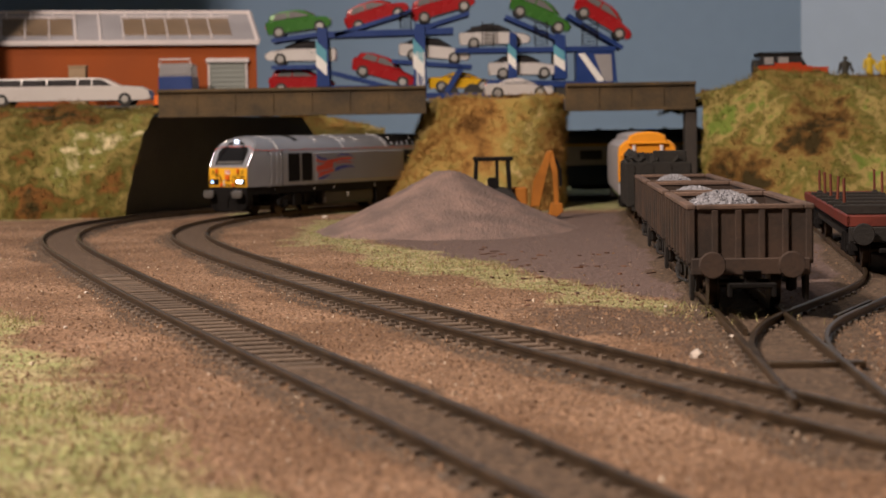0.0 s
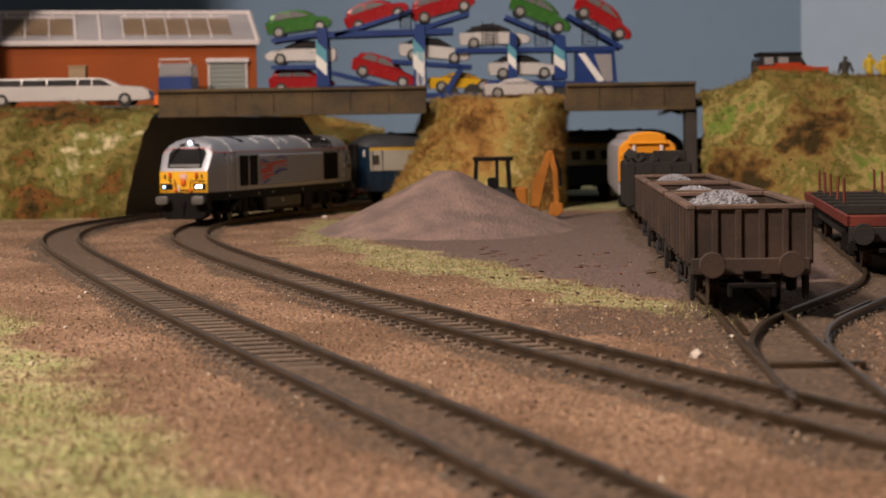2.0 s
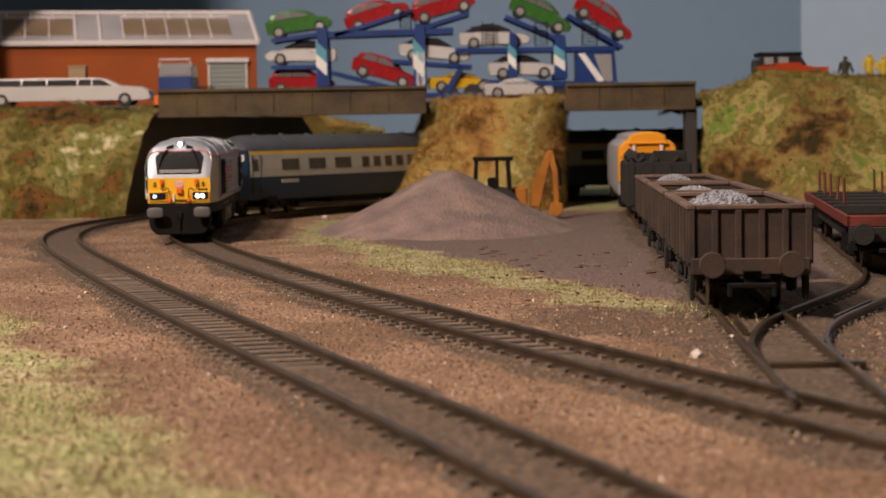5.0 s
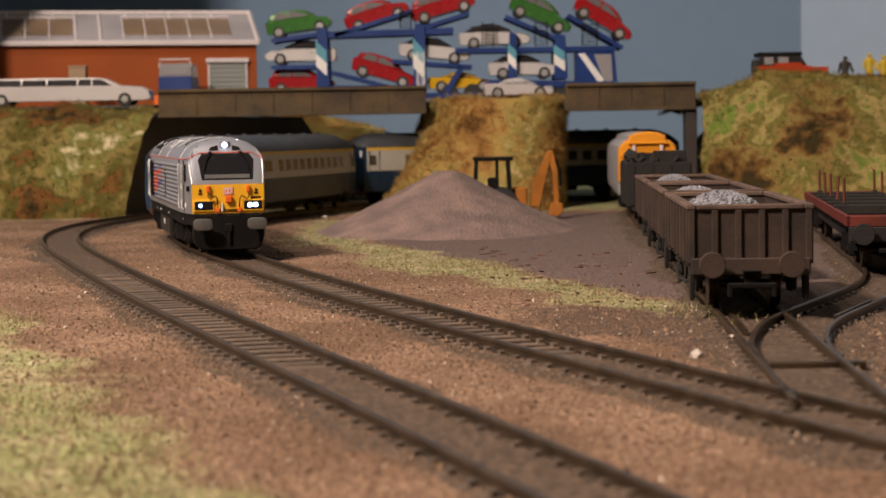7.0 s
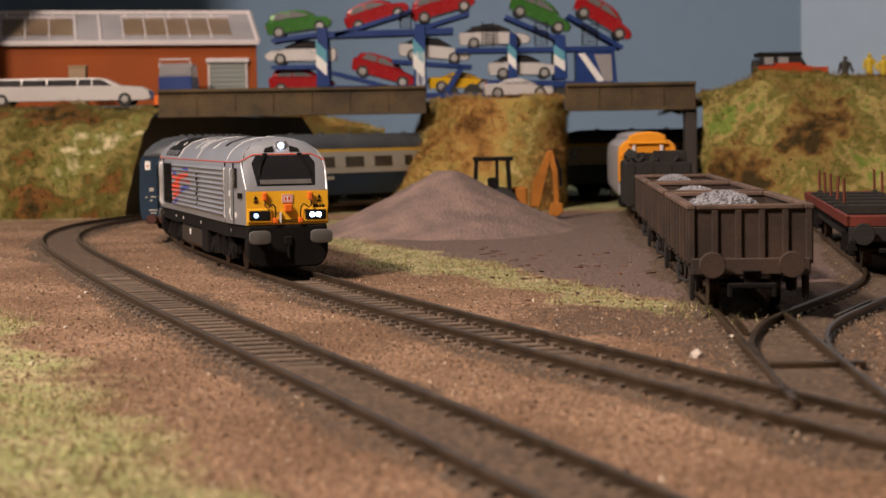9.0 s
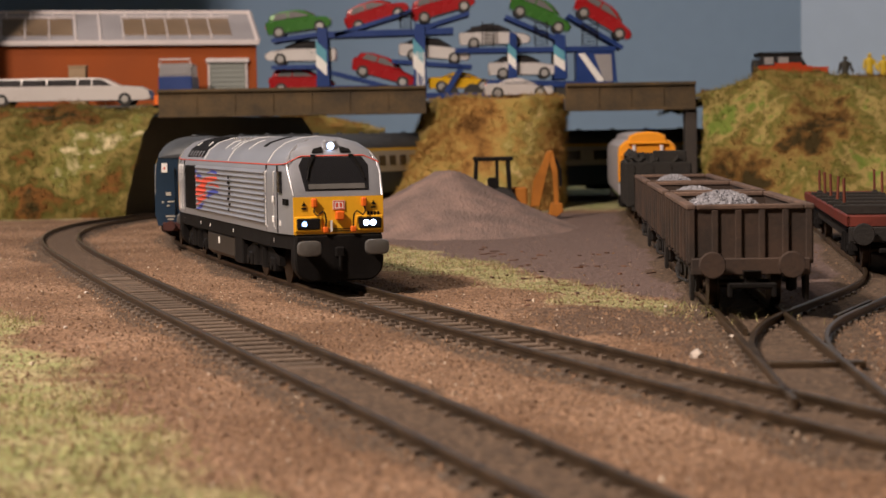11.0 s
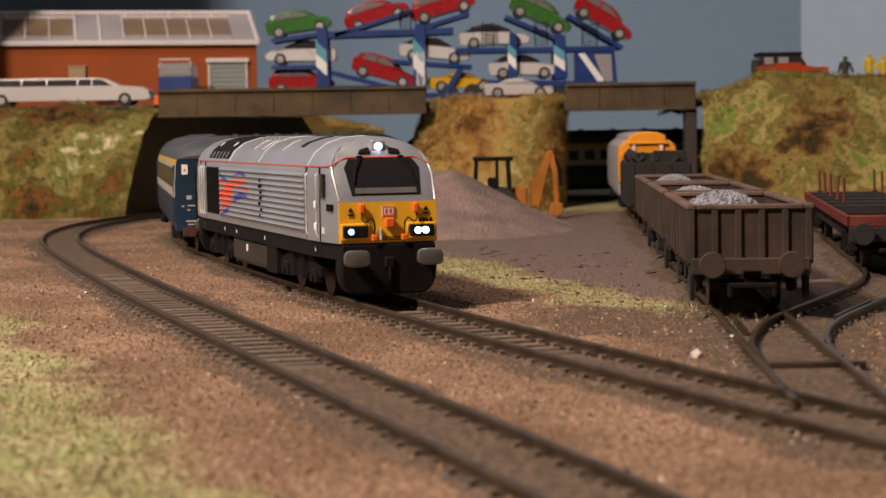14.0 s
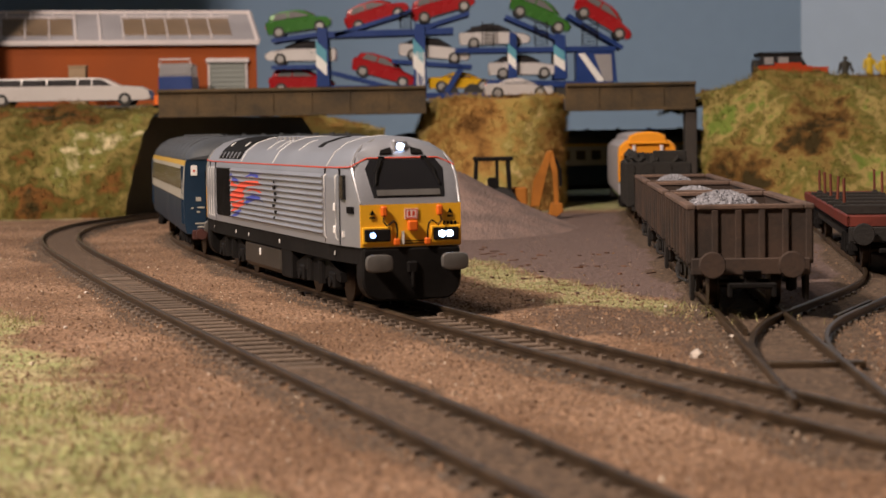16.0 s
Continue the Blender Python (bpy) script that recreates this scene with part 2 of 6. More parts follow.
def offset_from(key, P):
    """Signed distance of many points from a track: positive on its right, going away."""
    Q, h = LINES[key], HEADS[key]
    out = np.empty(len(P))
    for i in range(0, len(P), 4000):
        d = P[i:i + 4000, None] - Q[None]
        j = (d ** 2).sum(-1).argmin(1)
        dd = d[np.arange(len(j)), j]
        r = np.stack([np.cos(h[j]), -np.sin(h[j])], 1)
        out[i:i + 4000] = np.sign((dd * r).sum(1)) * np.sqrt((dd ** 2).sum(1))
    return out


def step01(x, a, b):
    t = np.clip((x - a) / (b - a), 0, 1)
    return t * t * (3 - 2 * t)


def wave(P, s, k):
    f = noise.noise
    return np.array([f((x, y, k)) for x, y in (P / s).tolist()]) if len(P) else np.zeros(0)


def zones(P):
    """How much of the grass and of the grey gravel lies on each place of the ground."""
    oa, ob = offset_from("outer", P), offset_from("inner", P)
    w = wave(P, 45, 2.5) * 14 + wave(P, 14, 8.5) * 7
    strip = 0.66 * step01(ob + w * 1.3, 40, 60) * (1 - step01(ob + w * 1.3, 80, 100)) * step01(P[:, 1], 450, 560)
    left = (1 - step01(oa + w * 1.5, -75, -34)) * (1 - step01(P[:, 1], 800, 1000))
    bank_foot = step01(P[:, 1] + w * 2, 1190, 1260) * 0.8
    grass = np.maximum(np.maximum(strip, left), bank_foot)
    gravel = step01(ob + w * 0.6, 82, 100) * step01(P[:, 1] + w, 480, 580) * (1 - step01(P[:, 1], 1150, 1240))
    near = np.min(np.abs(np.stack([oa, ob, offset_from("siding", P), offset_from("point", P)])), axis=0)
    bed = 1 - step01(near + w * 0.45, 12.5, 21)
    yard = step01(ob + w, 16, 36) * (1 - step01(P[:, 1] + w, 500, 600))
    return grass, gravel, bed, yard


def ground_z(P):
    z = GROUND + 0.9 * wave(P, 70, 3.3) + 0.4 * wave(P, 10, 7.7) + 0.25 * wave(P, 4, 1.2)
    for key, level, fill in (("outer", -3.5, 1150), ("inner", -3.5, 1150), ("siding", -1.9, 400), ("point", -2.0, 400)):
        o = np.abs(offset_from(key, P))
        at = o < 14.6
        Q = P[at]
        bed = level + 0.25 * wave(Q, 14, 4.4)
        bed = bed + 1.7 * step01(Q[:, 1] + 60 * wave(Q, 60, 9.1), fill * 0.55, fill * 0.66) + 1.5 * (1 - step01(Q[:, 1] + 70 * wave(Q, 50, 2.2), 370, 470)) if level < -3 else bed
        k = 1 - step01(o[at] + 1.2 * wave(Q, 9, 6.1), 10.6, 13.2)
        z[at] = z[at] * (1 - k) + bed * k
    return z


def ground_material():
    m = bpy.data.materials.new("scattered_earth_ground")
    m.use_nodes = True
    t = m.node_tree
    b = t.nodes["Principled BSDF"]
    N, L = t.nodes.new, t.links.new
    co = N("ShaderNodeTexCoord")

    def noise_node(scale, detail=4):
        n = N("ShaderNodeTexNoise")
        n.inputs["Scale"].default_value = scale
        n.inputs["Detail"].default_value = detail
        L(co.outputs["Object"], n.inputs["Vector"])
        return n.outputs["Fac"]

    def ramp(fac, stops):
        r = N("ShaderNodeValToRGB")
        for i, (p, c) in enumerate(stops):
            e = r.color_ramp.elements[i] if i < 2 else r.color_ramp.elements.new(p)
            e.position = p
            e.color = (*c, 1)
        L(fac, r.inputs[0])
        return r.outputs[0]

    def mix(fac, a, c):
        x = N("ShaderNodeMix")
        x.data_type = "RGBA"
        L(fac, x.inputs[0])
        L(a, x.inputs[6])
        L(c, x.inputs[7])
        return x.outputs[2]

    def zone(key, wob):
        a = N("ShaderNodeAttribute")
        a.attribute_name = key
        s = N("ShaderNodeMath")
        s.operation = "MULTIPLY_ADD"
        s.inputs[1].default_value = 0.9
        s.inputs[2].default_value = -0.45
        L(wob, s.inputs[0])
        ad = N("ShaderNodeMath")
        ad.operation = "ADD"
        L(a.outputs["Fac"], ad.inputs[0])
        L(s.outputs[0], ad.inputs[1])
        r = N("ShaderNodeMapRange")
        r.inputs["From Min"].default_value = 0.3
        r.inputs["From Max"].default_value = 0.7
        L(ad.outputs[0], r.inputs["Value"])
        return r.outputs[0]

    big, mid, fine = noise_node(17, 5), noise_node(110), noise_node(700, 6)
    e1 = ramp(fine, [(0.32, (0.060, 0.031, 0.016)), (0.68, (0.27, 0.150, 0.082)), (0.48, (0.148, 0.082, 0.044))])
    e2 = ramp(fine, [(0.32, (0.10, 0.058, 0.035)), (0.68, (0.46, 0.288, 0.182)), (0.5, (0.275, 0.165, 0.099))])
    bigr = ramp(big, [(0.40, (0, 0, 0)), (0.62, (1, 1, 1))])
    earth = mix(bigr, e1, e2)
    g1 = ramp(fine, [(0.30, (0.10, 0.115, 0.03)), (0.70, (0.42, 0.44, 0.19)), (0.5, (0.27, 0.29, 0.11))])
    g2 = ramp(fine, [(0.30, (0.20, 0.16, 0.07)), (0.70, (0.56, 0.47, 0.27))])
    grass = mix(ramp(mid, [(0.4, (0, 0, 0)), (0.65, (1, 1, 1))]), g1, g2)
    gr = ramp(fine, [(0.34, (0.085, 0.055, 0.047)), (0.66, (0.200, 0.136, 0.118))])
    c = mix(zone("gravel", mid), earth, gr)
    yd = ramp(fine, [(0.32, (0.050, 0.030, 0.019)), (0.68, (0.200, 0.122, 0.078)), (0.5, (0.110, 0.067, 0.043))])
    c = mix(zone("yard", mid), c, yd)
    c = mix(zone("grass", mid), c, grass)
    dk = ramp(fine, [(0.32, (0.042, 0.026, 0.016)), (0.68, (0.17, 0.110, 0.068)), (0.5, (0.092, 0.059, 0.037))])
    c = mix(zone("bed", mid), c, dk)
    L(c, b.inputs["Base Color"])
    b.inputs["Roughness"].default_value = 0.95
    bp = N("ShaderNodeBump")
    bp.inputs["Strength"].default_value = 0.9
    bp.inputs["Distance"].default_value = 0.0018
    L(fine, bp.inputs["Height"])
    L(bp.outputs[0], b.inputs["Normal"])
    return m


EARTH = ground_material()


def build_ground():
    xs = np.concatenate([np.arange(-1400, -330, 40.0), np.arange(-330, 330, 4.0), np.arange(330, 1401, 40.0)])
    ys = np.concatenate([np.arange(-300, 180, 40.0), np.arange(180, 640, 3.6), np.arange(640, 1300, 7.0), np.arange(1300, 2001, 50.0)])
    X, Y = np.meshgrid(xs, ys)
    P = np.stack([X.ravel(), Y.ravel()], 1)
    Z = ground_z(P)
    g, v, bed, yard = zones(P)
    nx, ny = len(xs), len(ys)
    idx = np.arange(nx * ny).reshape(ny, nx)
    F = np.stack([idx[:-1, :-1], idx[:-1, 1:], idx[1:, 1:], idx[1:, :-1]], -1).reshape(-1, 4)
    me = raw_mesh("ground", (np.c_[P, Z] * MM).tolist(), F.tolist(), EARTH, True)
    for key, val in (("grass", g), ("gravel", v), ("bed", bed), ("yard", yard)):
        a = me.attributes.new(key, "FLOAT", "POINT")
        a.data.foreach_set("value", val.astype(np.float32))
    tagged(new("ground", me), "brown scattered earth with grass patches and grey gravel", "ground", kind="structure")


build_ground()


def slab(name, x0, x1, y0, y1, z0, z1, material, label, category="wall"):
    return tagged(part(name, box(B(), x0, x1, y0, y1, z0, z1), material), label, category, kind="structure")


slab("baseboard", -1400, 1400, -250, 2000, -40, -9, BOARD, "plywood baseboard under the model railway", "baseboard")
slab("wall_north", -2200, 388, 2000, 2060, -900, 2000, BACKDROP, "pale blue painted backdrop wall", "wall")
bm = B()
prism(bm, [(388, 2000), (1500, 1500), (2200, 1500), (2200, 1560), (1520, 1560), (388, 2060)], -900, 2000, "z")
tagged(part("wall_corner", bm, BACKDROP_RIGHT), "paler blue backdrop wall past a corner", "wall", kind="structure")
# Panel added out of view to throw shade on the left of the works.
slab("wall_return", -1500, -357, 1365, 1420, -40, 2000, BACKDROP, "unseen added panel that shades the left of the works")
slab("wall_east", 2200, 2260, -2000, 1560, -900, 2000, ROOM, "cream painted room wall")
slab("wall_west", -2260, -2200, -2000, 2060, -900, 2000, ROOM, "cream painted room wall")
slab("wall_south", -2260, 2260, -2060, -2000, -900, 2000, ROOM, "cream painted room wall")
slab("ceiling", -2260, 2260, -2060, 2060, 2000, 2050, ROOM, "cream painted room ceiling", "ceiling")
slab("floor", -2260, 2260, -2060, 2060, -950, -900, CARPET, "brown carpeted room floor", "floor")


# ---- tracks ----
def build_track(name, line, s0, s1, label, sleepers=None, off=8.8):
    t = base(name, label, "railway track", mm(0, 0, 0))
    prof = [(-0.6, 0.3), (-0.45, 0.45), (0.45, 0.45), (0.6, 0.3), (0.6, -0.4), (0.25, -0.8), (0.25, -1.8), (1.0, -2.0), (1.0, -2.5), (-1.0, -2.5), (-1.0, -2.0),
            (-0.25, -1.8), (-0.25, -0.8), (-0.6, -0.4)]
    for o in (-off, off):
        rings = []
        s = s0
        while s <= s1:
            ring = []
            for px, pz in prof:
                p, h = on(line, s, o + px)
                ring.append((p.x, p.y, pz))
            rings.append(ring)
            s += 8
        part("rail", loft(B(), rings), STEEL, t, "worn dark steel rail")
    if sleepers:
        bm = B()
        box(bm, -12.5, 12.5, -1.75, 1.75, -4.6, -2.3, 0.3)
        for o in (-off, off):
            for sx in (-1.7, 1.7):
                box(bm, o + sx - 0.7, o + sx + 0.7, -1.0, 1.0, -2.4, -1.35)
        first = part("sleeper", bm, SLEEPER, t)
        s, n = sleepers[0], 0
        while s < sleepers[1]:
            p, h = on(line, s)
            ob = first if n == 0 else first.copy()
            if n:
                scene.collection.objects.link(ob)
            ob.matrix_basis = mm(p.x, p.y, random.uniform(-0.15, 0.1), 0, 0, -math.degrees(h) + random.uniform(-1.5, 1.5))
            s += 9.2
            n += 1
    return t


build_track("outer_track", OUTER, 0, 1990, "curved model railway track with dark sleepers and worn rails", (4, 1000))
build_track("inner_track", INNER, 0, 2690, "curved model railway track with dark sleepers and worn rails", (4, 1150))
build_track("siding_track", SIDING, 40, 890, "straight siding track sunk in grey gravel", (40, 330))
build_track("turnout_track", POINT, 0, 690, "diverging turnout track sunk in grey gravel", (70, 330))


# ---- banks of foliage ----
def foliage(name, ramp_cols, scale=28.0, rv=0.0):
    m = bpy.data.materials.new(name)
    m.use_nodes = True
    t = m.node_tree
    b = t.nodes["Principled BSDF"]
    N, L = t.nodes.new, t.links.new
    co = N("ShaderNodeTexCoord")
    n1 = N("ShaderNodeTexNoise")
    n1.inputs["Scale"].default_value = scale
    n1.inputs["Detail"].default_value = 4
    n1.inputs["Roughness"].default_value = 0.5
    L(co.outputs["Object"], n1.inputs["Vector"])
    n2 = N("ShaderNodeTexNoise")
    n2.inputs["Scale"].default_value = 900
    n2.inputs["Detail"].default_value = 4
    L(co.outputs["Object"], n2.inputs["Vector"])
    r = N("ShaderNodeValToRGB")
    lo, hi = 0.375, 0.625
    for i, c in enumerate(ramp_cols):
        p = lo + (hi - lo) * i / (len(ramp_cols) - 1)
        e = r.color_ramp.elements[i] if i < 2 else r.color_ramp.elements.new(p)
        e.position = p
        e.color = (*c, 1)
    n3 = N("ShaderNodeTexNoise")
    n3.inputs["Scale"].default_value = scale * 6
    n3.inputs["Detail"].default_value = 5
    L(co.outputs["Object"], n3.inputs["Vector"])
    mx = N("ShaderNodeMix")
    mx.inputs[0].default_value = 0.26
    L(n1.outputs["Fac"], mx.inputs[2])
    L(n3.outputs["Fac"], mx.inputs[3])
    src = mx.outputs[0]
    if rv:
        g = N("ShaderNodeNewGeometry")
        ma = N("ShaderNodeMath")
        ma.operation = "MULTIPLY_ADD"
        ma.inputs[1].default_value = rv
        ma.inputs[2].default_value = -rv / 2
        L(g.outputs["Random Per Island"], ma.inputs[0])
        ad = N("ShaderNodeMath")
        L(ma.outputs[0], ad.inputs[0])
        L(src, ad.inputs[1])
        src = ad.outputs[0]
    L(src, r.inputs[0])
    mr = N("ShaderNodeMapRange")
    mr.inputs["To Min"].default_value = 0.6
    mr.inputs["To Max"].default_value = 1.45
    L(n2.outputs["Fac"], mr.inputs["Value"])
    h = N("ShaderNodeHueSaturation")
    L(mr.outputs[0], h.inputs["Value"])
    L(r.outputs[0], h.inputs["Color"])
    L(h.outputs[0], b.inputs["Base Color"])
    b.inputs["Roughness"].default_value = 1.0
    b.inputs["Specular IOR Level"].default_value = 0.15
    bp = N("ShaderNodeBump")
    bp.inputs["Strength"].default_value = 0.8
    bp.inputs["Distance"].default_value = 0.0015
    L(n2.outputs["Fac"], bp.inputs["Height"])
    L(bp.outputs[0], b.inputs["Normal"])
    return m


LEFT_COLS = [(0.045, 0.035, 0.012), (0.17, 0.075, 0.022), (0.09, 0.085, 0.02), (0.24, 0.18, 0.06), (0.16, 0.165, 0.04), (0.60, 0.50, 0.30)]
MID_COLS = [(0.13, 0.065, 0.02), (0.30, 0.155, 0.045), (0.38, 0.245, 0.075), (0.29, 0.24, 0.07), (0.55, 0.41, 0.18)]
RIGHT_COLS = [(0.045, 0.032, 0.012), (0.15, 0.078, 0.023), (0.25, 0.175, 0.055), (0.13, 0.125, 0.028), (0.36, 0.27, 0.10), (0.17, 0.225, 0.045)]
FOL_LEFT = foliage("left_bank_foliage", LEFT_COLS, 15)
FOL_MID = foliage("mound_foliage", MID_COLS, 26)
FOL_RIGHT = foliage("right_bank_foliage", RIGHT_COLS, 21)
CL_LEFT = foliage("left_bank_clumps", LEFT_COLS, 15, 0.10)
CL_MID = foliage("mound_clumps", MID_COLS, 26, 0.12)
CL_RIGHT = foliage("right_bank_clumps", RIGHT_COLS, 21, 0.10)


def fbm(p, s):
    return (noise.noise(p / s) + 0.5 * noise.noise(p / s * 2.1) + 0.3 * noise.noise(p / s * 5.3))


def bank(name, fn, nu, nv, amp, material, clump_material, count, label, size=(1.0, 2.4), closed=False):
    """A bank: fn(u, v) gives its bare surface; rough relief and many small tufts of foliage lie on it."""
    eps = 1e-3
    rows = []
    for j in range(nv + 1):
        for i in range(nu + 1):
            u, v = i / nu, j / nv
            p = Vector(fn(u, v))
            du, dv = Vector(fn(min(1, u + eps), v)) - Vector(fn(max(0, u - eps), v)), Vector(fn(u, min(1, v + eps))) - Vector(fn(u, max(0, v - eps)))
            n = du.cross(dv)
            n = n.normalized() if n.length > 1e-9 else Vector((0, -1, 0))
            rows.append((p + n * amp * (fbm(p, 26) + 0.12 * noise.noise(p / 2.5)), n))
    faces = [(j * (nu + 1) + i, j * (nu + 1) + i + 1, (j + 1) * (nu + 1) + i + 1, (j + 1) * (nu + 1) + i) for j in range(nv) for i in range(nu)]
    t = base(name, label, "embankment", mm(0, 0, 0))
    me = raw_mesh("slope", [tuple(p * MM) for p, n in rows], faces, material, True)
    ob = new("slope", me)
    ob.parent = t
    verts, fcs = [], []
    for k in range(count):
        a = rng.integers(0, nv)
        c = rng.integers(0, nu)
        p, n = rows[a * (nu + 1) + c]
        q = rows[(a + 1) * (nu + 1) + c + 1][0]
        o = np.array(p.lerp(q, rng.random()) - n * 0.4)
        nn = np.array(n)
        for _ in range(4):
            d = nn + rng.normal(0, 0.75, 3) + (0, 0, 0.25)
            w = rng.normal(0, 1, 3)
            w = w / np.linalg.norm(w) * 0.32
            f = o + rng.normal(0, 0.7, 3)
            h = rng.uniform(*size)
            b0 = len(verts)
            verts += [tuple((f - w) * MM), tuple((f + w) * MM), tuple((f + d * h) * MM)]
            fcs.append((b0, b0 + 1, b0 + 2))
    cl = new("foliage", raw_mesh("foliage", verts, fcs, clump_material))
    cl.parent = t
    cl["kind"] = "stuff"
    return t


def left_bank(u, v):
    x = -620 + u * (620 - 210 + 18 * min(1, v * 1.2))
    if v < 0.7:
        k = v / 0.7
        return (x, 1225 + 85 * k ** 1.3, GROUND - 1 + 73 * math.sin(k * math.pi / 2) ** 0.9)
    k = (v - 0.7) / 0.3
    return (x, 1310 + 40 * k, GROUND - 1 + 73 + 0.5 * k)


def mound(u, v):
    a = math.pi * (1.02 + 0.96 * u)
    k = min(1, v / 0.8)
    wid = 69 - 20 * k ** 0.7
    cx = 18 + 23 * k ** 0.7
    cy, dep = 1440, 205 - 55 * k ** 0.8
    c, s = math.cos(a), math.sin(a)
    e = 0.42
    x = cx + wid * math.copysign(abs(c) ** e, c)
    y = cy + dep * math.copysign(abs(s) ** e, s)
    z = GROUND - 1 + 77 * k
    if v > 0.8:
        f = (v - 0.8) / 0.2
        x, y, z = x + (cx - x) * f * 0.9, y + (cy - y) * f * 0.9, z + 3 * f
    return (x, y, z)


def right_bank(u, v):
    x = 178 + 560 * u ** 1.4 + 4 * math.sin(v * 3)
    top = 70 + 16 * min(1, u ** 1.4 * 560 / 40) + 2 * math.sin(x / 30)
    pull = min(1, (x - 176) / 60)
    if v < 0.7:
        k = v / 0.7
        return (x - 6 * (1 - k) * (1 - pull), 1285 - 115 * (1 - k) ** 1.2 * (0.35 + 0.65 * pull), GROUND - 1 + (top + 4) * math.sin(k * math.pi / 2) ** 0.85)
    k = (v - 0.7) / 0.3
    return (x, 1285 + 260 * k, GROUND - 1 + top + 4 - 7.5 * min(1, k * 6))


def back_bank(u, v):
    x = -240 + 190 * u
    top = 66 if u < 0.72 else 66 - 14 * (u - 0.72) / 0.28
    return (x, 1600 + 45 * v, GROUND - 1 + (top + 5) * math.sin(v * math.pi / 2))


bank("left_embankment", left_bank, 110, 40, 5.0, FOL_LEFT, CL_LEFT, 8000, "olive and cream scatter-covered embankment beside the bridge")
bank("central_mound", mound, 90, 44, 3.0, FOL_MID, CL_MID, 8000, "steep straw-coloured grassy mound between two bridge openings")
bank("right_embankment", right_bank, 110, 50, 5.0, FOL_RIGHT, CL_RIGHT, 9000, "brown and green scatter-covered embankment beside the bridge")
bank("rear_embankment", back_bank, 50, 24, 4.0, FOL_MID, CL_MID, 1500, "rust-brown grassy bank beyond the bridge opening")


# ---- the bridge ----
def build_bridge():
    t = base("road_bridge", "weathered brown girder road bridge over the tracks", "bridge", mm(0, 0, 0))
    for x0, x1, n in ((-196, -10, 7), (87, 177, 4)):
        g = part("girder", box(B(), x0, x1, 1290, 1297, 63.8, 82.4, 0.4), BRIDGE, t)
        bm = B()
        box(bm, x0, x1, 1287.6, 1290.2, 80.6, 82.9, 0.3)
        box(bm, x0, x1, 1287.6, 1290.2, 63.4, 65.2, 0.3)
        part("flange", bm, BRIDGE, g)
        for k in range(1, n):
            xx = x0 + (x1 - x0) * k / n
            part("stiffener", box(B(), xx - 0.5, xx + 0.5, 1289.2, 1290.2, 65.2, 80.6, 0.15), BRIDGE, g)
        part("deck", box(B(), x0, x1, 1297, 1400, 64.5, 72.5), DARKWALL, t, "dark underside of the road deck")
    part("pier", box(B(), 170, 178, 1291, 1306, -6, 64.3, 0.5), PIER, t, "dark grey bridge pier")
    part("road_surface", box(B(), -640, 640, 1330, 1600, 71.6, 73.0), ROADTOP, t, "grey card road surface")
    # abutment: a dark card wall that runs back from the left bank, its far end raked
    bm = B()
    d = Vector((118, 250)).normalized()
    L = 276
    prof = [(4, -6), (L + 34, -6), (L + 12, 48), (L - 10, 64.4), (56, 64.4), (4, 22)]
    a = [bm.verts.new((-226 + d.x * s, 1262 + d.y * s, z)) for s, z in prof]
    b = [bm.verts.new((-226 + d.x * s - d.y * 6, 1262 + d.y * s + d.x * 6, z)) for s, z in prof]
    bm.faces.new(a)
    bm.faces.new(b[::-1])
    for i in range(6):
        bm.faces.new((a[i], b[i], b[(i + 1) % 6], a[(i + 1) % 6]))
    part("abutment_wall", bm, DARKWALL, t, "plain dark grey abutment wall")


build_bridge()


# ---- the heap of gravel ----
HEAP = mat("grey_pink_gravel_heap", (0.27, 0.183, 0.155), 0.95, 0, 0.2, 60, 1.0, 650, second=(0.15, 0.108, 0.096), dist=0.0014)


def build_heap():
    cx, cy, top = 3, 1010, 32.5
    verts, faces = [], []
    nr, na = 44, 120
    for j in range(nr + 1):
        r = j / nr
        for i in range(na):
            a = 2 * math.pi * i / na
            rx = (72 if math.cos(a) > 0 else 78) * (1 + 0.05 * math.sin(3 * a + 1))
            ry = 92
            x, y = cx + r * rx * math.cos(a), cy + r * ry * math.sin(a)
            k = max(0, 1 - r)
            z = GROUND - 1.0 + (top + 4.4) * (k ** 1.08 * (1 - 0.12 * (1 - k)) if r > 0.10 else 0.9 ** 1.08 * 0.99 + 0.02 * (1 - r / 0.10))
            p = Vector((x, y, z))
            z += 0.6 * noise.noise(p / 14) + 0.45 * noise.noise(p / 4) + 0.2 * noise.noise(p / 1.7)
            verts.append((x * MM, y * MM, z * MM))
    for j in range(nr):
        for i in range(na):
            faces.append((j * na + i, j * na + (i + 1) % na, (j + 1) * na + (i + 1) % na, (j + 1) * na + i))
    ob = new("gravel_heap", raw_mesh("gravel_heap", verts, faces, HEAP, True))
    tagged(ob, "conical heap of fine grey-pink gravel", "gravel heap")


build_heap()


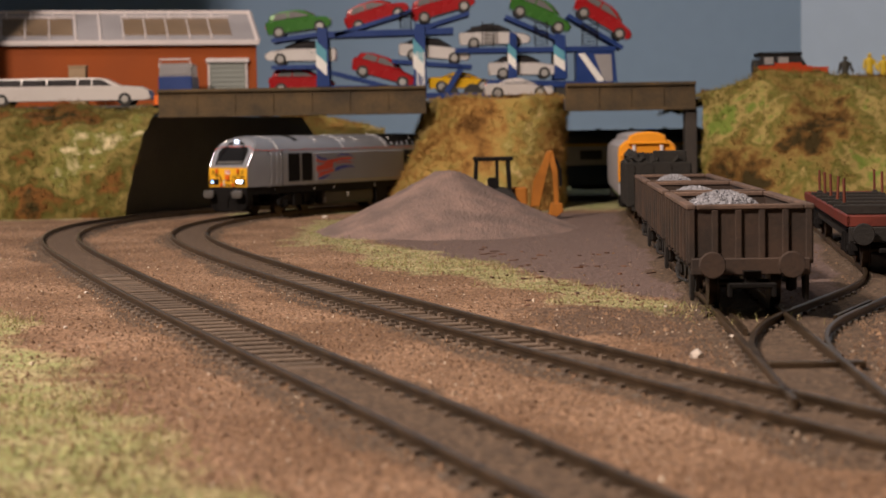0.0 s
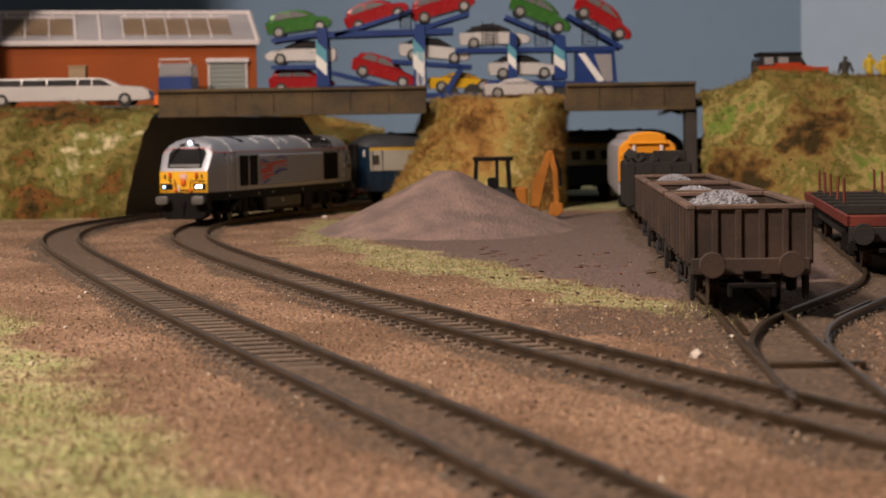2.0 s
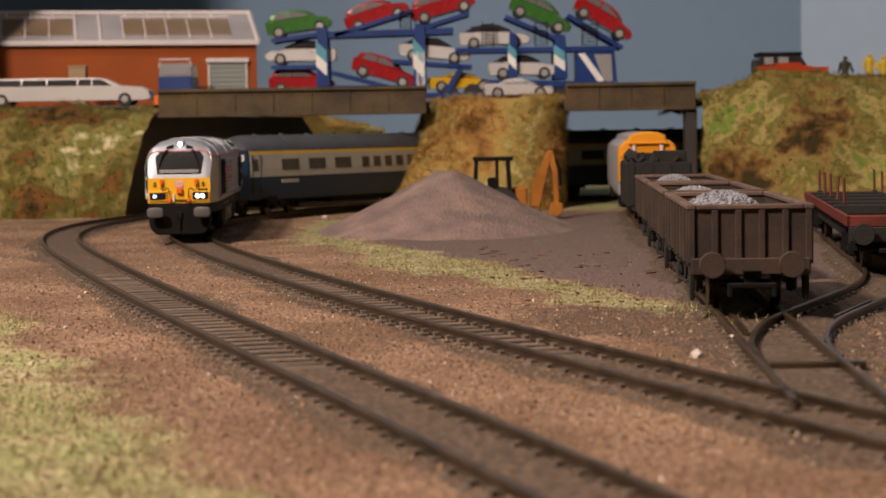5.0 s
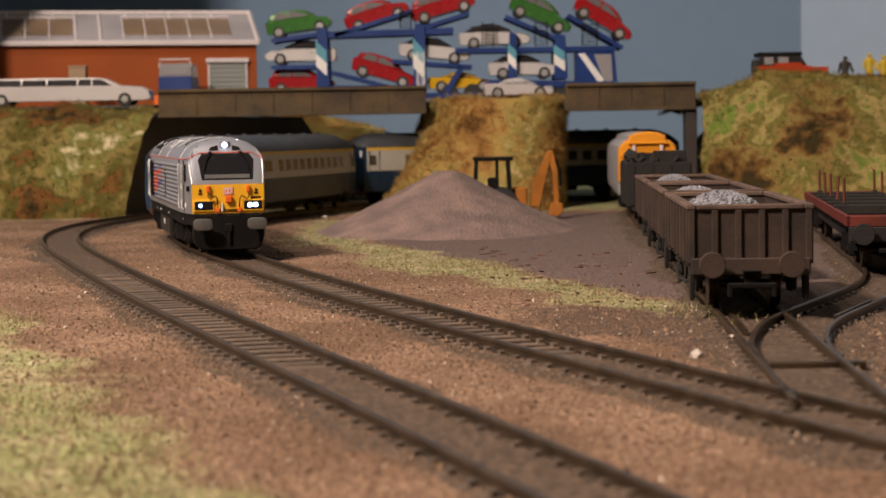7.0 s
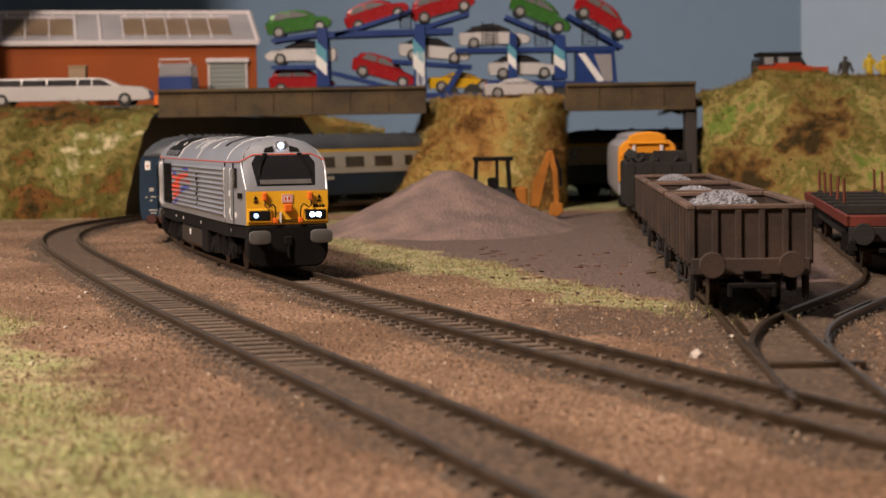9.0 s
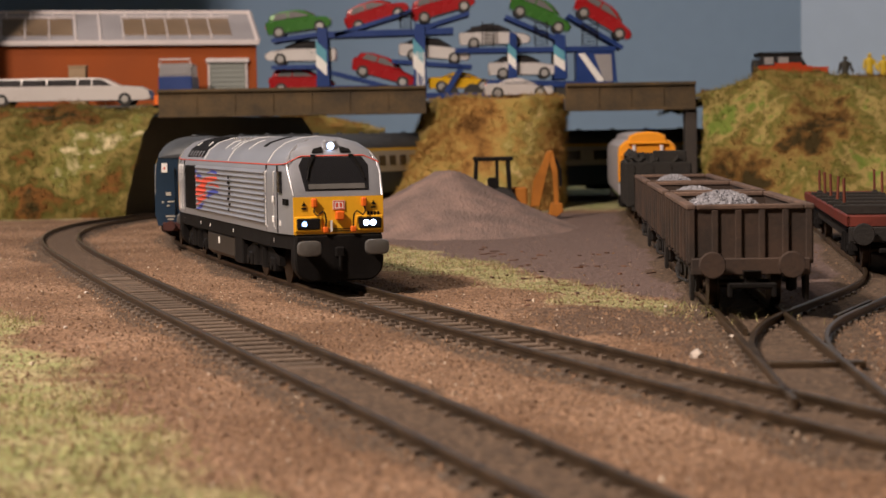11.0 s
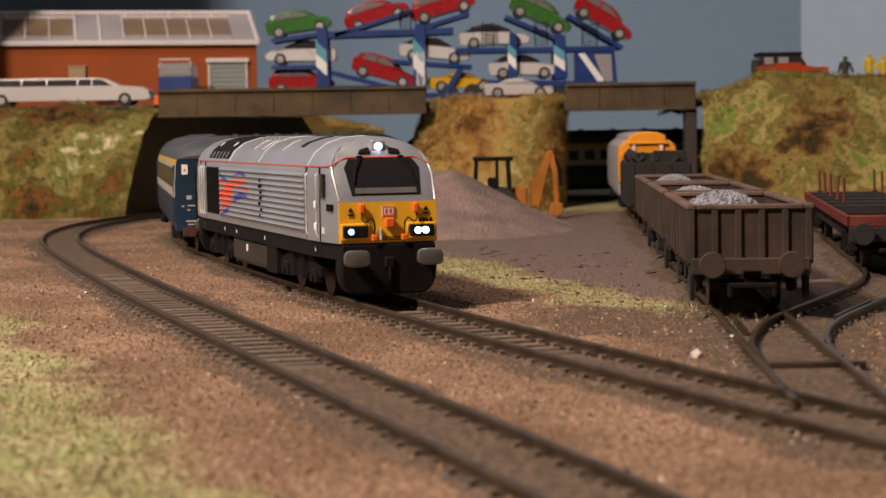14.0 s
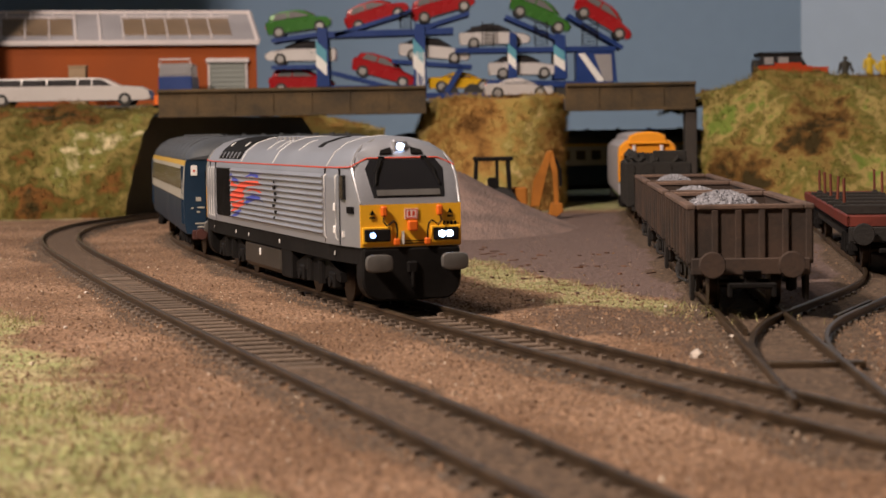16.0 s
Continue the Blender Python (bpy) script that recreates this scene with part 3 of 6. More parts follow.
# ---- the locomotive and its coaches ----
def wheelset(parent, y, gauge=8.8, r=6.3, z=None):
    bm = B()
    for s in (-1, 1):
        cyl(bm, (s * (gauge - 1.2), 0, 0), (s * (gauge + 1.2), 0, 0), r, n=20)
        cyl(bm, (s * (gauge - 1.7), 0, 0), (s * (gauge - 1.2), 0, 0), r + 0.9, n=20)
    cyl(bm, (-gauge, 0, 0), (gauge, 0, 0), 1.2)
    w = part("wheelset", bm, WHEEL, parent, "blackened steel wheels on their axle", True)
    w.location = (0, y * MM, (r if z is None else z) * MM)
    return w


def bogie(parent, y, half=18.4, wide=14.0, r=6.3):
    """A bogie frame that turns about its own middle, with two wheelsets."""
    bm = B()
    for s in (-1, 1):
        prism(bm, [(-half - 8, 6.5), (-half - 8, 9.5), (-half + 4, 12.5), (half - 4, 12.5), (half + 8, 9.5), (half + 8, 6.5), (half - 5, 8.0), (6, 5.0), (-6, 5.0), (-half + 5, 8.0)],
              s * wide - 1.0, s * wide + 1.0, "x")
        for yy in (-half, half):
            box(bm, s * wide - 1.8, s * wide + 1.8, yy - 3, yy + 3, 4.3, 9.2, 0.5)
            cyl(bm, (s * wide, yy, 6.3), (s * (wide + 2.4), yy, 6.3), 1.6)
        for yy in (-7, 7):
            cyl(bm, (s * (wide + 0.8), yy, 5.0), (s * (wide + 0.8), yy, 12), 1.8, n=10)
    box(bm, -wide, wide, -5, 5, 9, 16)
    b = part("bogie", bm, BLACK, parent, "black sprung bogie frame")
    b.location = (0, y * MM, 0)
    return b, [wheelset(b, -half, r=r), wheelset(b, half, r=r)]


LOCO_L, LOCO_BOG = 230.0, 64.4


def loco_ring(y, hw, cap):
    prof = [(1, 18.1), (1, 24), (1, 30.4), (1, 37.5), (0.965, 41.0), (0.82, 44.9), (0.60, 47.7), (0.30, 49.3), (0, 49.8)]
    half = [(x * hw, min(z, cap)) for x, z in prof]
    full = half + [(-x, z) for x, z in half[-2::-1]]
    return [(x, y, z) for x, z in full]


def build_loco():
    t = base("diesel_locomotive", "silver and yellow diesel locomotive with lit headlights on track", "locomotive")
    E = LOCO_L / 2
    rings = []
    for y, hw, cap in ((-E, 14.9, 30.4), (-E + 5, 15.6, 38.5), (-E + 7.6, 15.95, 42.6), (-E + 10, 16.2, 46.0), (-E + 13, 16.6, 48.6), (-E + 17, 17.0, 51), (-E + 27, 17.67, 51), (E - 27, 17.67, 51),
                       (E - 17, 17.0, 51), (E - 13, 16.6, 48.6), (E - 10, 16.2, 46.0), (E - 7.6, 15.95, 42.6), (E - 5, 15.6, 38.5), (E, 14.9, 30.4)):
        rings.append(loco_ring(y, hw, cap))
    body = part("body", loft(B(), rings), SILVER, t, "silver ribbed body shell", True)
    rub = B()
    loft(rub, [[(x, y, z) for x, z in ((hw - 0.5, 13.2), (hw - 0.5, 18.1), (-hw + 0.5, 18.1), (-hw + 0.5, 13.2))] for y, hw in
               ((-E + 0.5, 14.9), (-E + 27, 17.67), (E - 27, 17.67), (E - 0.5, 14.9))])
    part("underframe", rub, BLACK, t, "black underframe")
    for e in (1, -1):
        # end: yellow panel, raked windscreen, lamps, buffers
        def P(x, y, z):
            return (x * e, y * e, z)
        yp = B()
        plate(yp, [P(-15.0, E, 18.2), P(15.0, E, 18.2), P(15.0, E, 30.3), P(-15.0, E, 30.3)], 0.5)
        yel = part("nose_panel", yp, YELLOW, t, "warning yellow nose panel")
        bm = B()
        for s in (-1, 1):
            plate(bm, [P(s * 11.6 - 0.8, E + 0.5, 27.4), P(s * 11.6 + 0.8, E + 0.5, 27.4), P(s * 11.6, E + 0.5, 28.8)], 0.06)
            box(bm, *sorted((e * (s * 11.6 - 0.8), e * (s * 11.6 + 0.8))), *sorted((e * (E + 0.4), e * (E + 0.56))), 26.3, 26.8)
        for k in range(4):
            box(bm, *sorted((e * (-9.5 - k * 1.1), e * (-9.5 - k * 1.1 - 0.7))), *sorted((e * (E + 0.4), e * (E + 0.56))), 24.0, 25.2)
        for k in range(2):
            box(bm, *sorted((e * -4.0, e * 3.6)), *sorted((e * (E + 0.4), e * (E + 0.56))), 18.9 + k * 0.7, 19.2 + k * 0.7)
        part("marking", bm, BLACK, yel, "small dark marking")
        bm = B()
        box(bm, *sorted((e * -2.0, e * 2.0)), *sorted((e * (E + 0.4), e * (E + 0.58))), 26.0, 29.0)
        bd = part("badge", bm, WHITE, yel, "small white and red badge")
        bm = B()
        for a0, a1, z0, z1 in ((-1.8, 1.8, 26.15, 26.4), (-1.8, 1.8, 28.6, 28.85), (-1.8, -1.5, 26.4, 28.6), (1.5, 1.8, 26.4, 28.6),
                               (-1.0, -0.3, 26.8, 28.2), (0.3, 1.0, 26.8, 28.2)):
            box(bm, *sorted((e * a0, e * a1)), *sorted((e * (E + 0.55), e * (E + 0.66))), z0, z1)
        part("badge_bars", bm, RED, bd)
        ws = B()
        k = 0.62  # slope of the end above the panel
        def F(x, z, out=0.0):
            return P(x, E - (z - 30.4) * k - 0.02 + out, z)
        glass = [F(-10.6, 32.1), F(10.6, 32.1), F(11.7, 40.2), F(9.9, 42.9), F(-9.9, 42.9), F(-11.7, 40.2)]
        w = part("windscreen", plate(ws, glass, 0.55), GLASS_DARK, t, "dark raked windscreen")
        bm = B()
        for s in (-1, 1):
            tube(bm, [F(s * 6.4, 43.2, 0.9), F(s * 8.6, 39.3, 0.9), F(s * 9.6, 35.9, 0.9)], 0.28, 5)
            tube(bm, [F(s * 7.1, 43.2, 0.9), F(s * 9.0, 39.5, 0.9)], 0.22, 5)
            box(bm, *sorted((e * (s * 6.4 - 0.8), e * (s * 6.4 + 0.8))), *sorted((e * (E - 8.8), e * (E - 7.4))), 42.6, 43.9)
        part("wiper", bm, BLACK, w)
        bm = B()
        plate(bm, [F(-9.4, 32.7, 0.4), F(9.4, 32.7, 0.4), F(9.4, 34.3, 0.4), F(-9.4, 34.3, 0.4)], 0.25)
        part("desk_strip", bm, BUFFER_GREY, w, "pale strip behind the glass")
        # raised pale corner mouldings beside the windscreen; the pale silver paints in their highlight
        bm = B()
        for s in (-1, 1):
            tube(bm, [P(s * 14.75, E - 0.3, 30.4), P(s * 15.4, E - 5.2, 38.3), P(s * 15.1, E - 7.7, 41.6), P(s * 13.3, E - 10.2, 44.6), P(s * 10.4, E - 13.0, 46.9), P(s * 6.0, E - 15.6, 48.6)], 0.45, 8)
        part("corner_moulding", bm, BRIGHT_SILVER, t, "corner moulding with its highlight put into paler silver", True)
        hl = B()
        for s in (-1, 1):
            box(hl, *sorted((e * (s * 10.25 - 3.9), e * (s * 10.25 + 3.9))), *sorted((e * (E + 0.2), e * (E + 1.3))), 19.7, 23.4, 0.4)
        for s in (-1, 1):
            part("headlight_bezel", box(B(), *sorted((e * (s * 10.25 - 4.5), e * (s * 10.25 + 4.5))), *sorted((e * (E + 0.2), e * (E + 0.95))), 19.0, 24.0, 0.3), YELLOW, t, "yellow headlight surround")
        h = part("headlight_housing", hl, BLACK, t, "black headlight housing")
        left, right = B(), B()
        for bmx, xs in ((left, (11.7,)), (right, (-8.9, -11.2))):
            for xx in xs:
                cyl(bmx, P(xx, E + 1.0, 21.6), P(xx, E + 1.6, 21.6), 1.0 if len(xs) > 1 else 0.85)
        if e == 1:
            part("headlight_lens", right, LENS_ON, h, "bright blue-white lit headlight")
            part("headlight_lens", left, LENS_DIM, h, "dimmer blue lit marker light")
        else:
            part("headlight_lens", right, GLASS_DARK, h, "unlit lens")
            part("headlight_lens", left, GLASS_DARK, h, "unlit lens")
        tl = B()
        box(tl, *sorted((e * -2.2, e * 2.2)), *sorted((e * (E - 12.5), e * (E - 9.4))), 44.4, 48.6, 0.5)
        hh = part("top_lamp_housing", tl, SILVER, t)
        part("top_lamp_lens", cyl(B(), P(0, E - 9.6, 46.6), P(0, E - 9.1, 46.6), 1.1), LENS_ON if e == 1 else GLASS_DARK, hh, "lit top lamp" if e == 1 else "unlit top lamp")
        vn = B()
        for s in (-1, 1):
            plate(vn, [F(s * 3.0 * 1, 44.6, 0.3), F(s * 6.6, 44.6, 0.3), F(s * 6.0, 45.6, 0.3), F(s * 3.0, 46.4, 0.3)][::s], 0.3)
        part("cab_vent", vn, BLACK, t, "dark triangular cab vents")
        for s in (-1, 1):
            bf = B()
            cyl(bf, P(s * 11.2, E - 1, 13.9), P(s * 11.2, E + 5.2, 13.9), 2.0)
            bfo = part("buffer", bf, BLACK, t)
            pl = B()
            ring = [(s * 11.2 * e + 4.0 * math.copysign(abs(math.cos(a)) ** 0.5, math.cos(a)), 13.9 + 2.5 * math.copysign(abs(math.sin(a)) ** 0.6, math.sin(a))) for a in [k * math.pi / 14 + 0.01 for k in range(28)]]
            cx = s * 11.2 * e
            loft(pl, [[(cx + (x - cx) * k, e * (E + y), 13.9 + (z - 13.9) * k) for x, z in ring] for y, k in ((4.8, 0.9), (5.2, 1.0), (6.0, 1.0), (6.5, 0.93), (6.7, 0.7))])
            part("buffer_head", pl, BUFFER_GREY, bfo, "oval grey buffer head", True)
        sk = B()
        prism(sk, [(-14.5, 17.9), (14.5, 17.9), (14.9, 9.5), (14.4, 6.4), (12.8, 4.0), (10.4, 2.8), (-10.4, 2.8), (-12.8, 4.0), (-14.4, 6.4), (-14.9, 9.5)], *sorted((e * (E - 6), e * (E + 0.6))), "y", 0.6)
        snow = part("buffer_beam", sk, BLACK, t, "black buffer beam and air dam")
        bm = B()
        box(bm, *sorted((e * -1.6, e * 1.6)), *sorted((e * E, e * (E + 1.6))), 10.5, 14, 0.5)
        cyl(bm, P(0, E + 1.4, 11), P(0, E + 1.4, 6), 0.6)
        part("coupling", bm, BLACK, snow)
        bm = B()
        for s in (-1, 1):
            box(bm, *sorted((e * (s * 8.3 - 0.9), e * (s * 8.3 + 0.9))), *sorted((e * (E + 0.4), e * (E + 1.8))), 26.8, 29.9, 0.45)
            box(bm, *sorted((e * (s * 4.6 - 0.9), e * (s * 4.6 + 0.9))), *sorted((e * (E + 0.4), e * (E + 1.8))), 18.6, 20.6, 0.35)
        box(bm, *sorted((e * -1.6, e * 1.3)), *sorted((e * (E + 0.4), e * (E + 2.0))), 22.6, 25.6, 0.4)
        part("orange_fitting", bm, ORANGE, yel, "orange cable socket fittings")
        bm = B()
        for s in (-1, 1):
            tube(bm, [P(s * 8.3, E + 1.2, 27.4), P(s * 8.6, E + 1.8, 25.4), P(s * 7.6, E + 2.0, 24.2), P(s * 6.6, E + 2.0, 25.0), P(s * 5.6, E + 2.0, 25.6),
                      P(s * 4.8, E + 1.8, 24.6), P(s * 4.5, E + 1.5, 22.5), P(s * 4.6, E + 1.2, 20.4)], 0.26, 6)
        part("cable", bm, BLACK, yel, "looped black cable")
        part("lever", box(B(), *sorted((e * 2.4, e * 3.0)), *sorted((e * (E + 0.4), e * (E + 1.2))), 18.9, 22.6), WHITE, yel, "white cock handle")
    for s in (1, -1):
        # sides, alike after a half turn
        def Q(x, y, z):
            return (x * s, y * s, z)
        def sbox(bm, x0, x1, y0, y1, z0, z1, bev=0.0):
            return box(bm, *sorted((s * x0, s * x1)), *sorted((s * y0, s * y1)), z0, z1, bev)
        p0, p1 = (-53, 86) if s > 0 else (-48, 56)
        panel = part("louvre_panel", sbox(B(), 17.4, 17.95, p0, p1, 20.0, 38.4, 0.15), SILVER, t, "silver corrugated side panel")
        for k in range(10):
            part("louvre", prism(B(), [(s * 18.6, 21.1 + k * 1.85), (s * 17.7, 20.5 + k * 1.85), (s * 17.7, 22.1 + k * 1.85)],
                                 *sorted((s * (p0 + 1.5), s * (p1 - 1.5))), "y"), SILVER, panel)
        for y0, y1 in (((-79, -54),) if s > 0 else ((-76, -63.5), (-61.5, -50), (58, 84))):
            g = part("grille", sbox(B(), 17.5, 17.85, y0, y1, 20.5, 38.5, 0.1), BLACK, t, "black air grille")
            for k in range(11):
                part("grille_slat", sbox(B(), 17.8, 18.2, y0 + 1 + k * (y1 - y0 - 2) / 10.6, y0 + 1.7 + k * (y1 - y0 - 2) / 10.6, 21, 38), BLACK, g)
        # flag-like mark next to the grille: red and blue streaks painted over the corrugations
        def skin(z):
            q = (z - 20.5) % 1.85
            return max(17.95, 17.7 + (0.9 * q / 0.6 if q < 0.6 else 0.9 * (1.6 - q))) + 0.06

        def cut(pts, z, up):
            out = []
            for (ya, za), (yb, zb) in zip(pts, pts[1:] + pts[:1]):
                ia, ib = (za >= z) == up, (zb >= z) == up
                if ia:
                    out.append((ya, za))
                if ia != ib:
                    f = (z - za) / (zb - za)
                    out.append((ya + (yb - ya) * f, z))
            return out

        def streak(m, pts):
            o, w = (-51.5, 54) if s > 0 else (-46.5, 44)
            pts = [(o + w * u, 20.7 + 16.6 * v) for u, v in pts]
            for k in range(10):
                z = 20.5 + 1.85 * k
                for lo, hi in ((z, z + 0.167), (z + 0.167, z + 0.6), (z + 0.6, z + 1.322), (z + 1.322, z + 1.85)):
                    q = cut(cut(pts, lo + 0.005, True), hi - 0.005, False)
                    if len(q) > 2 and max(c[1] for c in q) - min(c[1] for c in q) > 0.02:
                        try:
                            m.faces.new([m.verts.new((s * skin(c), s * y, c)) for y, c in q])
                        except ValueError:
                            pass

        bm, bb = B(), B()
        streak(bm, [(0.0, 0.36), (0.0, 0.54), (0.16, 0.60), (0.28, 0.76), (0.55, 0.83), (0.85, 0.85), (1.0, 0.78), (0.8, 0.75), (0.55, 0.71), (0.42, 0.62), (0.44, 0.48), (0.3, 0.40), (0.12, 0.36)])
        streak(bm, [(0.50, 0.60), (0.70, 0.64), (0.98, 0.60), (0.85, 0.69), (0.65, 0.69)])
        streak(bm, [(0.0, 0.30), (0.2, 0.33), (0.42, 0.42), (0.46, 0.32), (0.25, 0.22), (0.1, 0.13), (0.02, 0.10), (0.1, 0.24)])
        streak(bm, [(0.0, 0.84), (0.12, 0.74), (0.26, 0.72), (0.14, 0.66), (0.0, 0.72)])
        streak(bb, [(0.50, 0.90), (0.65, 1.0), (0.85, 0.98), (0.98, 0.86), (0.85, 0.92), (0.68, 0.94)])
        streak(bb, [(0.47, 0.36), (0.52, 0.48), (0.7, 0.55), (0.92, 0.52), (1.0, 0.42), (0.85, 0.46), (0.65, 0.40), (0.5, 0.30)])
        streak(bb, [(0.0, 1.0), (0.12, 0.88), (0.3, 0.82), (0.24, 0.76), (0.1, 0.80), (0.02, 0.9)])
        streak(bb, [(0.02, 0.0), (0.12, 0.10), (0.30, 0.20), (0.34, 0.16), (0.2, 0.04)])
        mk = part("side_emblem", bm, RED, panel, "red streaked side emblem")
        part("emblem_streak", bb, BLUE_LOGO, mk, "dark blue streaks")
        if s > 0:
            for k in range(7):
                yy = 20.6 + (0.0, 1.6, -1.4, 0.6, 1.2, -0.8, 0.3)[k]
                part("side_marking", sbox(B(), 18.3, 18.66, yy, yy + (1.2, 2.4, 3.0, 2.6, 2.0, 2.8, 0.9)[k], 22.6 + k * 2.0, 23.6 + k * 2.0), BLACK, panel, "dark lettering bar")
        # cab ends with doors, handrails and windows
        for yy in (85.6, 99.6, -82.4, -95.6):
            part("door_joint", sbox(B(), 16.6, 17.74 if abs(yy) < 88 else 17.1, yy, yy + 0.35, 18.3, 40.4), BLACK, t)
        # Left-side rails are silver, not white: the shade there is put into colour.
        for yy, xx in ((87.0, 18.2), (98.6, 17.9), (-84.0, 18.2), (-88.5, 18.2), (-94.0, 18.0)):
            part("handrail", tube(B(), [Q(xx - 0.6, yy, 38.7), Q(xx, yy, 38.0), Q(xx, yy, 20.4), Q(xx - 0.6, yy, 19.6)], 0.2, 6), WHITE_LINE if s > 0 else SILVER, t, "pale vertical handrail")
        for zz in (22.6, 29.2):
            part("step_plate", sbox(B(), 17.3, 18.0, 95.6, 97.0, zz - 1.2, zz + 1.2, 0.3), WHITE_LINE, t, "white step plate")
        part("cab_window", sbox(B(), 16.3, 17.32, 100.8, 104.6, 31.5, 38.6, 0.15), GLASS_DARK, t, "small dark cab side window")
        for k in range(5):
            part("number_bar", sbox(B(), 15.4, 16.52, 105.6 + k * 1.1, 106.2 + k * 1.1, 27.6, 29.6), BLACK, t)
        part("data_panel", sbox(B(), 15.6, 16.9, 101.6, 103.0, 20.6, 22.4), WHITE, t, "small white data panel")
        part("red_line", sbox(B(), 16.8, 17.28, -E + 27, E - 27, 40.5, 40.85), RED, t, "thin red line along the gutter")
        # underframe equipment
        bm = B()
        sbox(bm, 8, 16.6, -36, 22, 4.2, 14.0, 1.6)
        part("fuel_tank", bm, TANK, t, "dark brown-black fuel tank")
        part("filler_cap", sbox(B(), 16.4, 17.0, -10, -8.6, 9, 11.5, 0.2), WHITE, t)
        part("tank_bracket", sbox(B(), 10, 17.0, 24, 38, 4.0, 14.5, 0.4), BLACK, t)
        for yy in (-90, -48, -26, 22, 84, 93):
            part("lifting_mark", sbox(B(), 17.0, 17.3 if abs(yy) < 80 else 17.0, yy, yy + 1.1, 14.9, 16.1), WHITE, t, "small white mark")
    for s in (1, -1):
        bm = B()
        for q in (1, -1):
            tube(bm, [(q * 17.24, s * (E - 27), 40.68), (q * 16.60, s * (E - 17), 40.72), (q * 15.95, s * (E - 9), 40.9), (q * 15.45, s * (E - 6.6), 41.2), (q * 12.4, s * (E - 7.6), 42.6)], 0.2, 4)
        tube(bm, [(12.4, s * (E - 7.6), 42.6), (10.6, s * (E - 7.95), 43.4), (-10.6, s * (E - 7.95), 43.4), (-12.4, s * (E - 7.6), 42.6)], 0.22, 4)
        part("cab_red_line", bm, RED, t, "thin red line round the cab")
    # roof: seams, hatches, exhaust grilles
    arc = [(17.1, 41.1), (14.6, 45.0), (10.7, 47.8), (5.4, 49.4)]
    for yy in (-37, 14, 86):
        part("roof_seam", tube(B(), [(x, yy, z) for x, z in arc] + [(0, yy, 49.9)] + [(-x, yy, z) for x, z in arc[::-1]], 0.13, 5), WHITE_LINE, t, "pale roof seam")
    for q in (1, -1):
        for yy in (-6, 8, 40):
            part("roof_strap", tube(B(), [(q * 14.2, yy, 45.5), (q * 10.7, yy, 47.85), (q * 8.0, yy, 48.7)], 0.13, 5), WHITE_LINE, t, "short pale roof strap")
        part("exhaust_slot", loft(B(), [[(q * x, y, z) for x, z in ((12.4, 46.7), (10.6, 47.9), (5.4, 49.5), (3.0, 49.8), (3.0, 49.2), (5.4, 48.9), (10.6, 47.2), (12.4, 46.0))] for y in (58, 63)]), BLACK, t, "black exhaust slot")
    rg = B()
    gr = [(16.5, 42.5), (14.6, 45.0), (10.7, 47.8), (5.4, 49.4), (0, 49.9)]
    gr = [(x, z + 0.15) for x, z in gr] + [(-x, z + 0.15) for x, z in gr[-2::-1]]
    loft(rg, [[(x, y, z) for x, z in gr] + [(x, y, z - 0.8) for x, z in gr[::-1]] for y in (-80, -41)])
    rgo = part("roof_grille", rg, BLACK, t, "black roof grille")
    for q in (-1, 1):
        for k in range(6):
            y = -78 + 6.6 * k
            part("roof_grille_bar", tube(B(), [(q * 16.75, y, 42.2), (q * 15.4, y, 44.4)], 0.28, 5), SILVER, rgo)
        for y in (-72, -46):
            part("roof_grille_clip", tube(B(), [(q * 13.4, y, 46.5), (q * 11.4, y, 47.9)], 0.22, 5), WHITE_LINE, rgo)
    for k in range(10):
        y = -22 + k * 3.4
        part("roof_bolt", box(B(), 5.4 + (k % 2) * 2, 6.2 + (k % 2) * 2, y, y + 0.9, 48.4, 49.7, 0.15), BRIGHT_SILVER, t)
    bm = B()
    box(bm, -5, 5, -30, 10, 49.0, 50.0, 0.4)
    part("roof_hatch", bm, SILVER, t)
    return t, [bogie(t, LOCO_BOG), bogie(t, -LOCO_BOG)]


COACH_L, COACH_BOG = 268.0, 97.0


